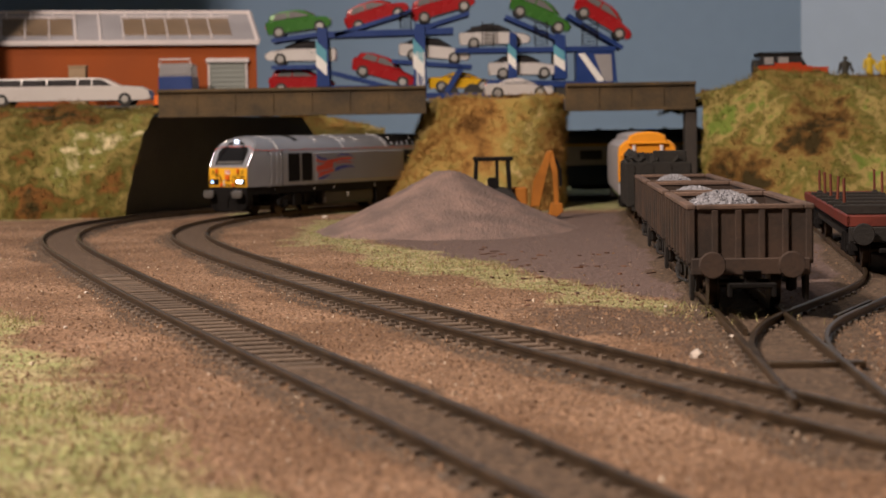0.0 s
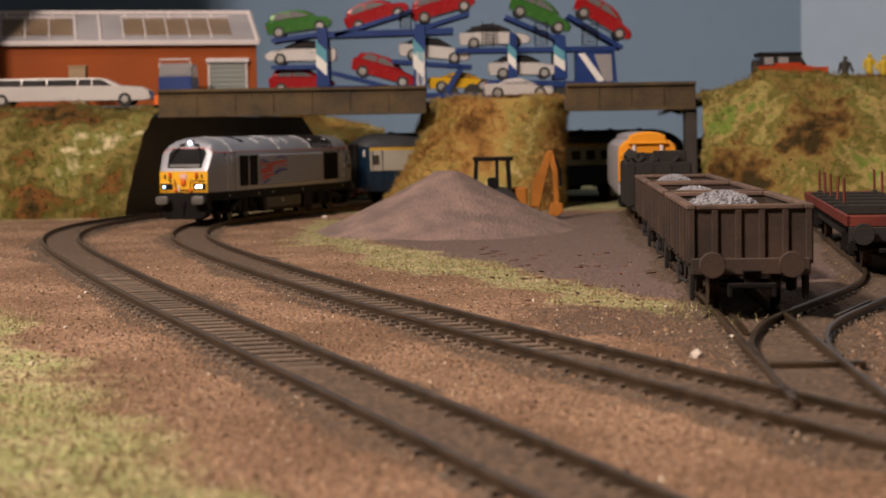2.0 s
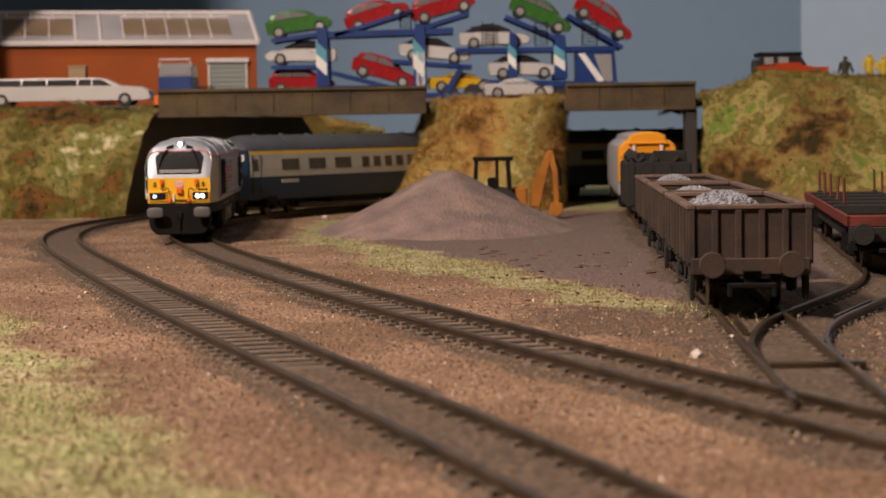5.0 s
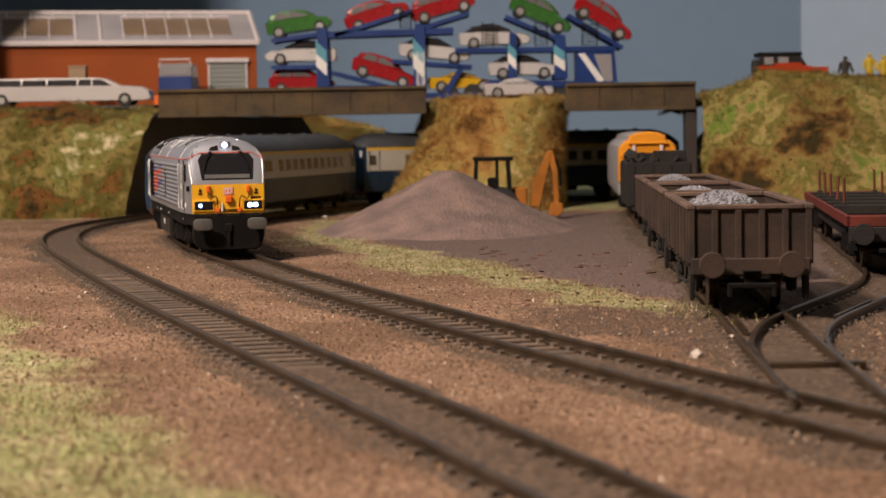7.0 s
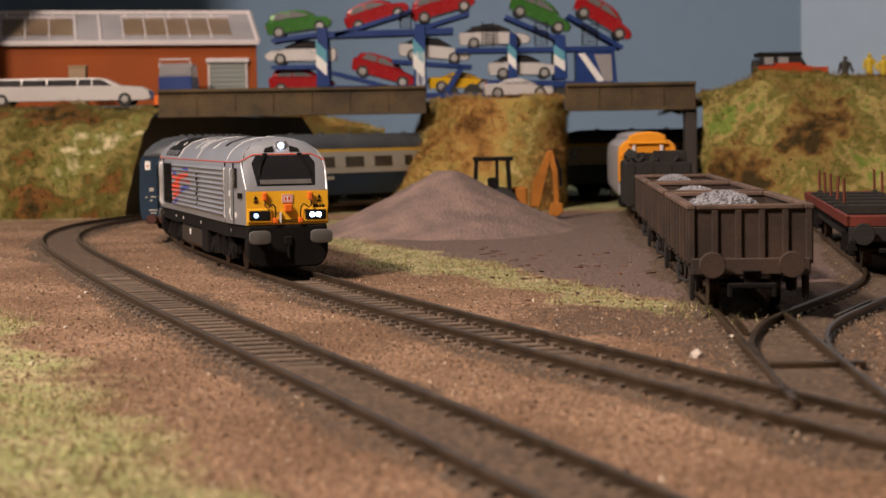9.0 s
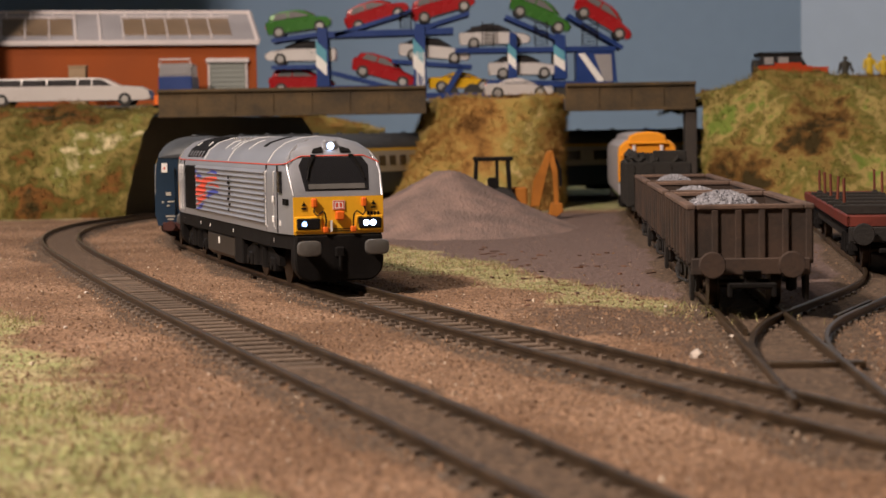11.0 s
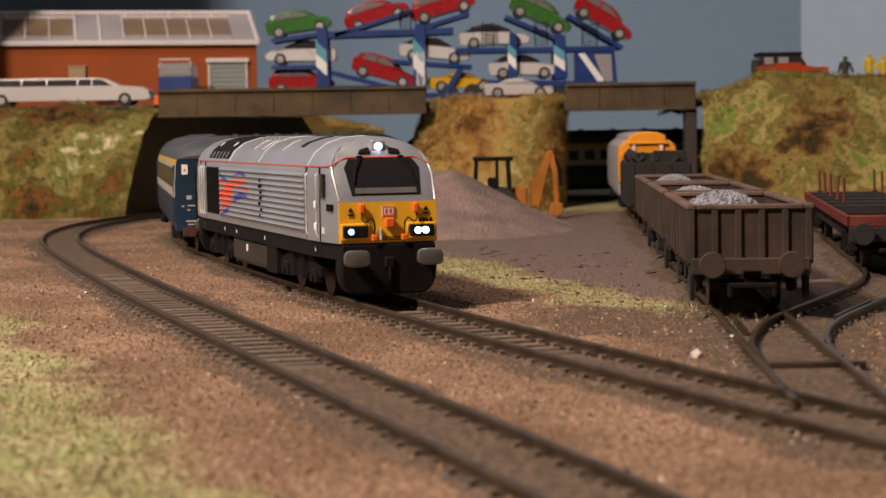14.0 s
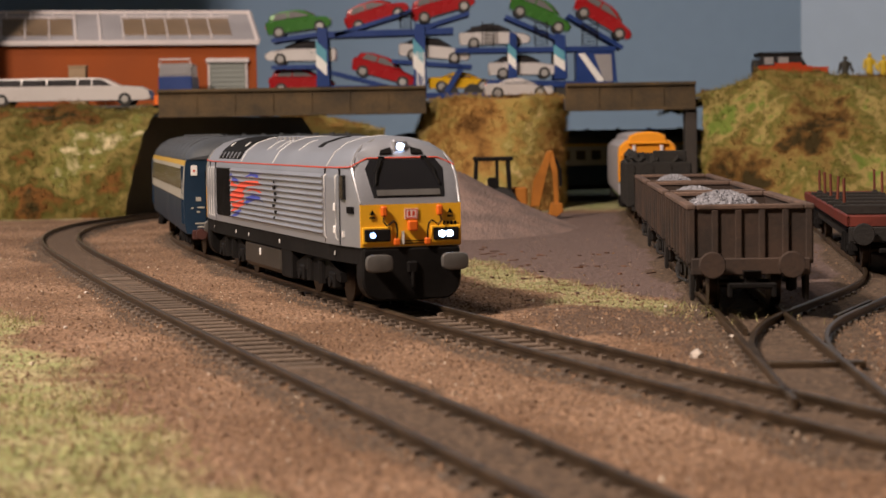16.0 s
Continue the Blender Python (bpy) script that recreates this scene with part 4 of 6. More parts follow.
def build_coach():
    t = base("passenger_coach", "blue and pale grey model passenger coach with yellow roof line", "railway coach", group="coaches of the train")
    E = COACH_L / 2
    prof = [(17.2, 10.0), (18.0, 15.0), (18.1, 22.0), (17.9, 30.0), (17.3, 38.5), (16.6, 41.0)]
    full = prof + [(-x, z) for x, z in prof[::-1]]
    body = part("body", loft(B(), [[(x, y, z) for x, z in full] for y in (-E, E)]), COACH_BLUE, t, "dark blue body shell", True)
    rp = [(16.7, 40.8), (16.0, 43.6), (13.2, 46.8), (8.5, 49.2), (3.5, 50.3), (-3.5, 50.3), (-8.5, 49.2), (-13.2, 46.8), (-16.0, 43.6), (-16.7, 40.8)]
    rf = part("roof", loft(B(), [[(x * k, y, 40.8 + (z - 40.8) * k2) for x, z in rp] for y, k, k2 in
                            ((-E - 0.4, 0.93, 0.18), (-E + 1.5, 0.97, 0.48), (-E + 5, 1, 0.74), (-E + 10, 1, 0.90), (-E + 17, 1, 1), (E - 17, 1, 1), (E - 10, 1, 0.90), (E - 5, 1, 0.74), (E - 1.5, 0.97, 0.48), (E + 0.4, 0.93, 0.18))]), COACH_ROOF, t, "dark grey domed roof", True)
    bm = B()
    for k in range(9):
        y = -E + 28 + k * 26.5
        cyl(bm, (0, y, 50.0), (0, y, 51.3), 2.0)
        for sgn in (-1, 1):
            tube(bm, [(sgn * 16.4, y + 12, 42.6), (sgn * 13.3, y + 12, 46.9), (sgn * 8.5, y + 12, 49.3), (0, y + 12, 50.5)], 0.16, 4)
    part("roof_vent", bm, COACH_ROOF, rf)
    wins = [(-E + 7, 5.0, 6.8)] + [(-E + 41 + k * 27.2, 17.0, 6.8) for k in range(3)] + [(-E + 120 + k * 12.8, 7.6, 6.8) for k in range(10)] + [(E - 9, 5.5, 6.8)]
    for s in (1, -1):
        bm = B()
        a = [(18.35, 24.3), (18.25, 30.0), (17.65, 38.4), (17.0, 38.4), (17.4, 24.3)]
        prism(bm, [(x * s, z) for x, z in a], *sorted((s * (-E + 2.5), s * (E - 2.5))), "y")
        band = part("side_band", bm, COACH_GREY, t, "pale grey window band")
        bm = B()
        prism(bm, [(x * s, z) for x, z in ((17.55, 38.4), (17.1, 40.4), (16.4, 40.4), (16.4, 38.4))], *sorted((s * (-E + 2.5), s * (E - 2.5))), "y")
        part("cantrail_line", bm, COACH_YELLOW, t, "yellow first-class line")
        for y, w, h in (wins if s < 0 else [(-E + 17 + k * 13.0, 7.6, 8.4) for k in range(19)]):
            y = -y * s
            z0 = 28.4
            bm = B()
            plate(bm, [(s * 18.42, s * (y - w / 2), z0), (s * 18.42, s * (y + w / 2), z0), (s * 17.95, s * (y + w / 2), z0 + h), (s * 17.95, s * (y - w / 2), z0 + h)], 0.12)
            part("window", bm, COACH_GLASS, band, "dim amber glazed window")
        if s < 0:
            part("side_plate", box(B(), -18.35, -17.9, E - 49, E - 32, 20.2, 22.4), COACH_GREY, t, "pale lettering block")
        for yy in (E - 4.2, E - 12, -E + 4.2, -E + 12):
            part("door_line", box(B(), *sorted((s * 17.7, s * 18.45)), yy - 0.2, yy + 0.2, 14, 38), COACH_BLUE, t)
    for e in (1, -1):
        bm = B()
        box(bm, -6, 6, *sorted((e * E, e * (E + 3.5))), 10, 43, 0.8)
        part("gangway", bm, BLACK, t, "black corridor gangway")
        for xx in (-9.0, 9.0):
            part("end_rail", tube(B(), [(xx, e * E, 15), (xx, e * (E + 0.8), 16), (xx, e * (E + 0.8), 35), (xx, e * E, 36)], 0.3, 5), BLACK, t, "dark end handrail")
            lab = part("end_label", box(B(), *sorted((math.copysign(12.4, xx), math.copysign(15.0, xx))), *sorted((e * E, e * (E + 0.4))), 34.2, 38.4), WHITE, t, "small white end label")
            part("label_bar", box(B(), *sorted((math.copysign(13.3, xx), math.copysign(14.1, xx))), *sorted((e * (E + 0.38), e * (E + 0.5))), 35.6, 36.6), RED, lab)
        for k, (xa, xb, z) in enumerate(((11.0, 13.2, 23.6), (9.6, 12.6, 20.6), (14.2, 15.2, 20.4), (11.6, 13.0, 18.8), (9.4, 13.6, 14.0), (10.0, 12.8, 12.6))):
            part("end_lettering", box(B(), *sorted((e * xa, e * xb)), *sorted((e * E, e * (E + 0.25))), z, z + (1.6 if k == 0 else 0.6)), COACH_GREY, t, "small pale lettering bar")
        bm = B()
        box(bm, -15, 15, *sorted((e * (E - 3), e * (E + 0.5))), 7.5, 11.5, 0.4)
        for xx in (-11.4, 11.4):
            cyl(bm, (xx, e * E, 10), (xx, e * (E + 5), 10), 2.2)
        cyl(bm, (0, e * E, 6.5), (0, e * (E + 5), 6.5), 1.2)
        part("buffer_beam", bm, GRIMY_RED, t, "grimy dull red buffer beam")
    bm = B()
    box(bm, -13, 13, -45, 45, 6, 11, 0.8)
    box(bm, -16, 16, -E + 4, E - 4, 9.0, 10.6)
    part("underframe", bm, BLACK, t, "black underframe boxes")
    return t, [bogie(t, COACH_BOG, 17.0, 13.5), bogie(t, -COACH_BOG, 17.0, 13.5)]


LOCO, LOCO_BOGIES = build_loco()
COACHES = [build_coach() for _ in range(4)]

# place of the locomotive's middle along the inner track, second by second
RUN = [(0, 1011.2), (0.5, 987.1), (1, 965.5), (1.5, 941.6), (2, 915.2), (3, 865.0), (4, 812.4), (5, 752.9), (6, 689.5), (6.5, 656.8), (7, 622.0), (7.5, 593.2), (8, 566.8), (8.5, 539.4), (9, 514.3), (9.5, 491.4), (10, 472.3), (10.5, 456.4), (11, 443.0), (11.5, 431.5), (12, 420.7), (13, 405.0), (14, 388.4), (15, 375.0), (16, 366.6)]


def run_at(t):
    """Smooth place along the line: a cubic through the stations around t."""
    ts, ss = [r[0] for r in RUN], [r[1] for r in RUN]
    i = max(0, min(len(RUN) - 2, next((k for k in range(len(RUN) - 1) if t <= ts[k + 1]), len(RUN) - 2)))
    def slope(k):
        a, b = max(0, k - 1), min(len(RUN) - 1, k + 1)
        return (ss[b] - ss[a]) / (ts[b] - ts[a])
    h = ts[i + 1] - ts[i]
    u = (t - ts[i]) / h
    return ((2 * u ** 3 - 3 * u ** 2 + 1) * ss[i] + (u ** 3 - 2 * u ** 2 + u) * h * slope(i) + (-2 * u ** 3 + 3 * u ** 2) * ss[i + 1] + (u ** 3 - u ** 2) * h * slope(i + 1))


def vehicle_pose(s, reach):
    """The pose of a vehicle whose bogies stand reach before and behind s, nose towards the line's start; and its two bogies' turns on it."""
    a, ha = on(INNER, s - reach)
    b, hb = on(INNER, s + reach)
    m, d = (a + b) / 2, (a - b)
    yaw = math.degrees(math.atan2(-d.x, d.y))
    turns = [180 - math.degrees(h) - yaw for h in (ha, hb)]
    turns = [(x + 180) % 360 - 180 for x in turns]
    return mm(m.x, m.y, 0, 0, 0, yaw), turns


def motions():
    times = [k * 0.1 for k in range(161)]
    back = LOCO_L / 2 + COACH_L / 2 + 25
    train = [(LOCO, LOCO_BOGIES, LOCO_BOG, 0.0)] + [(c, bg, COACH_BOG, back + i * (COACH_L + 22)) for i, (c, bg) in enumerate(COACHES)]
    for thing, bogies, reach, behind in train:
        rows, turns = [], ([], [])
        for t in times[::5]:
            m, tw = vehicle_pose(S0 + run_at(t) + behind, reach)
            rows.append((t, m))
            for k in (0, 1):
                turns[k].append((t, mm(0, reach if k == 0 else -reach, 0, 0, 0, tw[k])))
        walk(thing, rows)
        for k in (0, 1):
            bg, wheels = bogies[k]
            walk(bg, turns[k])
            for w in wheels:
                y = w.location.y
                walk(w, [(t, Matrix.Translation((0, y, 0.0063)) @ Euler((-(run_at(0) - run_at(t)) / 6.3, 0, 0)).to_matrix().to_4x4()) for t in times])


# ---- wagons on the sidings ----
def stones(parent, name, x, y, z, wx, wy, rise, count, size, material, label):
    """A domed load of loose stones."""
    octa = np.array([(1, 0, 0), (-1, 0, 0), (0, 1, 0), (0, -1, 0), (0, 0, 1), (0, 0, -1)], float)
    of = [(0, 2, 4), (2, 1, 4), (1, 3, 4), (3, 0, 4), (2, 0, 5), (1, 2, 5), (3, 1, 5), (0, 3, 5)]
    verts, fcs = [], []
    n = 22
    for j in range(n + 1):
        for i in range(n + 1):
            u, v = i / n * 2 - 1, j / n * 2 - 1
            k = max(0.0, 1 - u * u) ** 0.7 * max(0.0, 1 - v * v) ** 0.7
            verts.append(((x + u * wx) * MM, (y + v * wy) * MM, (z + rise * k) * MM))
    fcs += [(j * (n + 1) + i, j * (n + 1) + i + 1, (j + 1) * (n + 1) + i + 1, (j + 1) * (n + 1) + i) for j in range(n) for i in range(n)]
    for _ in range(count):
        u, v = rng.uniform(-0.97, 0.97, 2)
        k = (1 - u * u) ** 0.7 * (1 - v * v) ** 0.7
        r = rng.uniform(*size)
        pts = octa * rng.uniform(0.6, 1.25, (6, 1)) * r + rng.normal(0, 0.15 * r, (6, 3)) + (x + u * wx, y + v * wy, z + rise * k + 0.3 * r)
        b0 = len(verts)
        verts += (pts * MM).tolist()
        fcs += [(p + b0, q + b0, s + b0) for p, q, s in of]
    ob = new(name, raw_mesh(name, verts, fcs, material))
    ob.parent = parent
    ob["label"] = label
    ob["kind"] = "stuff"
    return ob


def build_tub(load, label):
    L, W, Z0, Z1 = 52.0, 17.4, 12.2, 29.7
    t = base("ballast_wagon", label, "railway wagon", group="ballast wagons on the siding")
    bm = B()
    box(bm, -W + 1.0, W - 1.0, -L + 1, L - 1, Z0, Z0 + 1.2)
    body = part("floor", bm, RUST, t, "rusty brown tub floor")
    for s in (-1, 1):
        part("side_wall", box(B(), *sorted((s * (W - 2.2), s * (W - 1.0))), -L + 1, L - 1, Z0, Z1 - 0.8), RUST, t, "rusty brown tub side")
        part("end_wall", box(B(), -W + 2.2, W - 2.2, *sorted((s * (L - 2.2), s * (L - 1.0))), Z0, Z1 - 0.8), RUST, t, "rusty brown tub end")
    for s in (-1, 1):
        part("rim", box(B(), *sorted((s * (W - 2.8), s * W)), -L, L, Z1 - 1.5, Z1, 0.35), RIM_RUST, t, "dusty lighter brown rim")
        part("rim", box(B(), -W + 2.8, W - 2.8, *sorted((s * (L - 2.8), s * L)), Z1 - 1.5, Z1, 0.35), RIM_RUST, t, "dusty lighter brown rim")
    for s in (-1, 1):
        for k in range(6):
            xx = -W + 1.5 + k * (2 * W - 3) / 5
            part("end_rib", box(B(), xx - 0.9, xx + 0.9, *sorted((s * (L - 1.1), s * (L - 0.1))), Z0 + 1.5, Z1 - 1.4, 0.2), RUST, body)
        for k in range(8):
            yy = -L + 3 + k * (2 * L - 6) / 7
            part("side_rib", box(B(), *sorted((s * (W - 1.1), s * (W - 0.1))), yy - 0.9, yy + 0.9, Z0 + 1, Z1 - 1.4, 0.2), RUST, body)
        part("end_plate", box(B(), -W + 1.2, W - 1.2, *sorted((s * (L - 1.5), s * (L + 0.4))), 10.4, 15.0, 0.3), RUST, t, "brown buffer beam")
        part("solebar", box(B(), *sorted((s * 13.2, s * 14.6)), -L + 2, L - 2, 9.8, 12.6), WAGON_BLACK, t)
        for xx in (-10.7, 10.7):
            bm = B()
            cyl(bm, (xx, s * (L + 0.2), 13.4), (xx, s * (L + 3.8), 13.4), 2.0)
            bf = part("buffer", bm, RUST, t)
            part("buffer_head", cyl(B(), (xx, s * (L + 3.8), 13.4), (xx, s * (L + 5.2), 13.4), 3.7, 3.4, 20), RUST, bf, "round brown buffer head")
        bm = B()
        box(bm, -1.6, 1.6, *sorted((s * (L - 3), s * (L + 4))), 7.6, 10.0, 0.4)
        box(bm, -6.6, 6.6, *sorted((s * (L + 4), s * (L + 5.2))), 7.0, 8.6, 0.4)
        prism(bm, [(s * (L + 4.2), 9.8), (s * (L + 6.0), 11.8), (s * (L + 2.0), 11.8)], -2.4, 2.4, "x")
        box(bm, -6.6, -5.2, *sorted((s * (L + 1), s * (L + 5.2))), 4.6, 8.4, 0.3)
        box(bm, 5.2, 6.6, *sorted((s * (L + 1), s * (L + 5.2))), 4.6, 8.4, 0.3)
        part("coupling", bm, BLACK, t, "black tension-lock coupling")
        for e in (-1, 1):
            bm = B()
            prism(bm, [(e * 30 - 8, 10.5), (e * 30 + 8, 10.5), (e * 30 + 3, 4.2), (e * 30 - 3, 4.2)], *sorted((s * 12.6, s * 13.6)), "x")
            box(bm, *sorted((s * 12.4, s * 15.0)), e * 30 - 2.4, e * 30 + 2.4, 4.4, 8.4, 0.5)
            box(bm, *sorted((s * 12.8, s * 14.8)), e * 30 - 9, e * 30 + 9, 8.6, 9.8, 0.3)
            part("axle_guard", bm, WAGON_BLACK, t)
        bm = B()
        tube(bm, [(s * 14.8, -18, 6.0), (s * 14.8, 22, 4.0), (s * 15.0, 30, 6.4)], 0.6, 5)
        prism(bm, [(-6, 10), (6, 10), (0, 4.5)], *sorted((s * 13.8, s * 14.4)), "x")
        part("brake_lever", bm, WAGON_BLACK, t)
        bm = B()
        prism(bm, [(-L + 2, 12.2), (-L + 12, 12.2), (-L + 9, 3.6), (-L + 4, 3.0)], *sorted((s * 15.0, s * 16.2)), "x", 0.2)
        part("foot_step", bm, WAGON_BLACK, t)
    for y in (-30, 30):
        wheelset(t, y)
    rise, wx, wy, yy = load
    stones(t, "stone_load", 0, 0, Z0 + 10.0, W - 3.4, L - 4, 0.6, 500, (0.5, 0.9), STONE_LOAD, "loose pale grey ballast stone")
    stones(t, "load_crown", -2.5, yy, Z0 + 11.0, wx, wy, rise, 900, (0.45, 0.85), STONE_LOAD, "heaped pale grey ballast stone")
    return t


def at_siding(line, s, z=0.0):
    p, h = on(line, s)
    return mm(p.x, p.y, z, 0, 0, -math.degrees(h))


build_tub((7.9, 12.4, 36, 4), "weathered brown ballast wagon heaped with pale stone").matrix_basis = at_siding(SIDING, 257)
build_tub((5.6, 10.0, 30, 0), "weathered brown ballast wagon with a low load of stone").matrix_basis = at_siding(SIDING, 377)
build_tub((7.0, 10.0, 30, 0), "weathered brown ballast wagon with a small heap of stone").matrix_basis = at_siding(SIDING, 497)


def build_scrap_wagon():
    t = base("scrap_wagon", "dark open wagon heaped with black scrap", "railway wagon")
    bm = B()
    for s in (-1, 1):
        box(bm, *sorted((s * 15.2, s * 16.6)), -42, 42, 10, 33, 0.3)
        box(bm, -16.6, 16.6, *sorted((s * 41, s * 42.4)), 10, 33, 0.3)
        for k in range(4):
            box(bm, -16.6 + 2 + k * 9.7, -16.6 + 4 + k * 9.7, *sorted((s * 42, s * 43)), 11, 32)
        for k in range(6):
            box(bm, *sorted((s * 16.5, s * 17.3)), -40 + k * 15.6, -38 + k * 15.6, 11, 32)
    box(bm, -16, 16, -42, 42, 9.6, 11)
    box(bm, -14, 14, -46, 46, 8, 10)
    part("body", bm, COAL_DARK, t, "grimy near-black wagon body")
    bm = B()
    for k in range(70):
        x, y, r = rng.uniform(-12, 13), rng.uniform(-39, 36), rng.uniform(2, 4.5)
        box(bm, -r, r, -r * 0.8, r * 0.8, -r * 0.5, r * 0.6, 0, Matrix.Translation((x, y, 30 + rng.uniform(0, 5))) @ Euler(tuple(rng.uniform(-0.8, 0.8, 3))).to_matrix().to_4x4())
    box(bm, -2, 15, -36, -24, 31, 39, 0.5)
    ob = part("scrap_load", bm, COAL_DARK, t, "jumbled black scrap")
    ob["kind"] = "stuff"
    for y in (-26, 26):
        wheelset(t, y)
    return t


build_scrap_wagon().matrix_basis = at_siding(SIDING, 712)


def build_yellow_diesel():
    t = base("stored_diesel_locomotive", "stored diesel locomotive with orange-yellow end and grey sides", "locomotive")
    half = [(16.6, 12), (17.2, 16), (17.2, 36), (16.4, 40.5), (13.0, 43.6), (11.5, 44.0), (10.6, 46.6), (6, 48.4), (0, 49.0)]
    full = half + [(-x, z) for x, z in half[-2::-1]]
    part("body", loft(B(), [[(x, y, z) for x, z in full] for y in (0, 240)]), DIESEL_GREY, t, "grey body side", True)
    bm = B()
    loft(bm, [[(x * k, y, 20 + (max(z, 20) - 20) * k) for x, z in full] for y, k in ((-2.4, 0.96), (-1.2, 0.995), (1.5, 1.004))])
    end = part("end_panel", bm, DIESEL_YELLOW, t, "orange-yellow end panel", True)
    bm = B()
    box(bm, -11.5, 11.5, -5.4, -2, 41.6, 43.0, 0.4)
    prism(bm, [(-11.5, 42.5), (11.5, 42.5), (9.0, 47.0), (4, 48.2), (-4, 48.2), (-9.0, 47.0)], -4.6, -2, "y", 0.4)
    box(bm, -16, -8.5, -3.6, -2, 34.6, 35.8, 0.2)
    box(bm, 8.5, 16, -3.6, -2, 34.6, 35.8, 0.2)
    box(bm, -9.2, 9.2, -3.4, -2.2, 36.4, 40.8, 0.3)
    for s in (-1, 1):
        box(bm, s * 8 - 1.0, s * 8 + 1.0, -4.4, -2, 28, 42, 0.3)
    part("end_moulding", bm, DIESEL_YELLOW, end)
    bm = B()
    for s in (-1, 1):
        box(bm, s * 8 - 0.9, s * 8 + 0.9, -4.8, -4.2, 37.5, 41, 0.2)
    part("lamp_bracket", bm, TRIM, end, "pale lamp brackets")
    bm = B()
    box(bm, -15, 15, -1, 238, 9, 12.4)
    box(bm, -15.5, 15.5, -3, 0, 9.5, 20, 0.4)
    part("underframe", bm, DIESEL_GREEN, t, "dull green lower frame")
    for y in (30, 205):
        bogie(t, y, 17, 13.5)
    return t


build_yellow_diesel().matrix_basis = at_siding(SIDING, 790)


def build_bolster_wagon():
    t = base("bolster_wagon", "red flat wagon with rusty upright stanchions", "railway wagon")
    L, W = 125.0, 16.6
    bm = B()
    for s in (-1, 1):
        box(bm, *sorted((s * (W - 1.4), s * W)), -L, L, 15.6, 19.4, 0.25)
        box(bm, -W, W, *sorted((s * (L - 1.4), s * L)), 15.6, 19.4, 0.25)
    part("frame", bm, BAUXITE, t, "bauxite red side frame")
    for k in range(26):
        y = -L + 2 + k * 9.5
        part("deck_plank", box(B(), -W + 1.6, W - 1.6, y, y + 9.0, 15.2, 16.8, 0.2), BAUXITE, t)
    for k, y in enumerate((-59, -24, 11, 46, 81)):
        part("bolster", box(B(), -W + 0.4, W - 0.4, y - 1.6, y + 1.6, 16.8, 20.6, 0.4), COAL_DARK, t, "dark timber bolster")
        for s in (-1, 1):
            p = part("stanchion", cyl(B(), (s * 12.2, y, 20), (s * 12.2 + (0.4 if k == 1 else -0.2), y, 30.6), 0.62, 0.55, 8), STANCHION, t, "rusty red stanchion")
            part("socket", box(B(), s * 12.2 - 1.1, s * 12.2 + 1.1, y - 1.1, y + 1.1, 20.4, 21.4, 0.2), COAL_DARK, p)
    for s in (-1, 1):
        part("solebar", box(B(), *sorted((s * 12, s * 13.4)), -L + 1, L - 1, 9.5, 15.6), WAGON_BLACK, t)
        part("end_beam", box(B(), -W + 0.6, W - 0.6, *sorted((s * (L - 0.5), s * (L + 0.8))), 10.4, 15.6, 0.3), WAGON_BLACK, t, "black buffer beam")
        part("end_mark", box(B(), -2.4, -1.6, *sorted((s * (L + 0.7), s * (L + 1.0))), 15.8, 17.6), WHITE, t, "small white mark")
        for xx in (-11.2, 11.2):
            bm = B()
            cyl(bm, (xx, s * L, 13.2), (xx, s * (L + 3.8), 13.2), 2.0)
            bf = part("buffer", bm, WAGON_BLACK, t)
            part("buffer_head", cyl(B(), (xx, s * (L + 3.8), 13.2), (xx, s * (L + 5.0), 13.2), 3.9, 3.6, 20), WAGON_BLACK, bf)
        part("coupling", box(B(), -6, 6, *sorted((s * (L + 2), s * (L + 4.5))), 6.6, 8.4, 0.4), BLACK, t)
    for y in (-92, 92):
        bogie(t, y, 12.5, 12.8)
    return t


bol = build_bolster_wagon()
bol.matrix_basis = at_siding(POINT, 372)


# ---- details of the turnout ----
def build_point_details():
    t = base("turnout_tie_bar", "dark turnout tie bar across the siding rails", "track part", mm(0, 0, 0))
    part("bar", box(B(), 70.5, 92.0, 401.5, 404.2, -2.2, -0.6, 0.3), STEEL, t)
    for k, (s, o, n) in enumerate(((96, 5.6, 46), (60, -5.4, 40))):
        rings = []
        for j in range(n + 1):
            rings.append([(p.x, p.y, z) for px, z in ((-0.5, -0.1), (0.5, -0.1), (0.5, -2.6), (-0.5, -2.6)) for p in (on(POINT if k == 0 else SIDING, (s if k == 0 else s + 105) + j, o + px)[0],)])
        part("check_rail", loft(B(), rings), STEEL, t)


build_point_details()


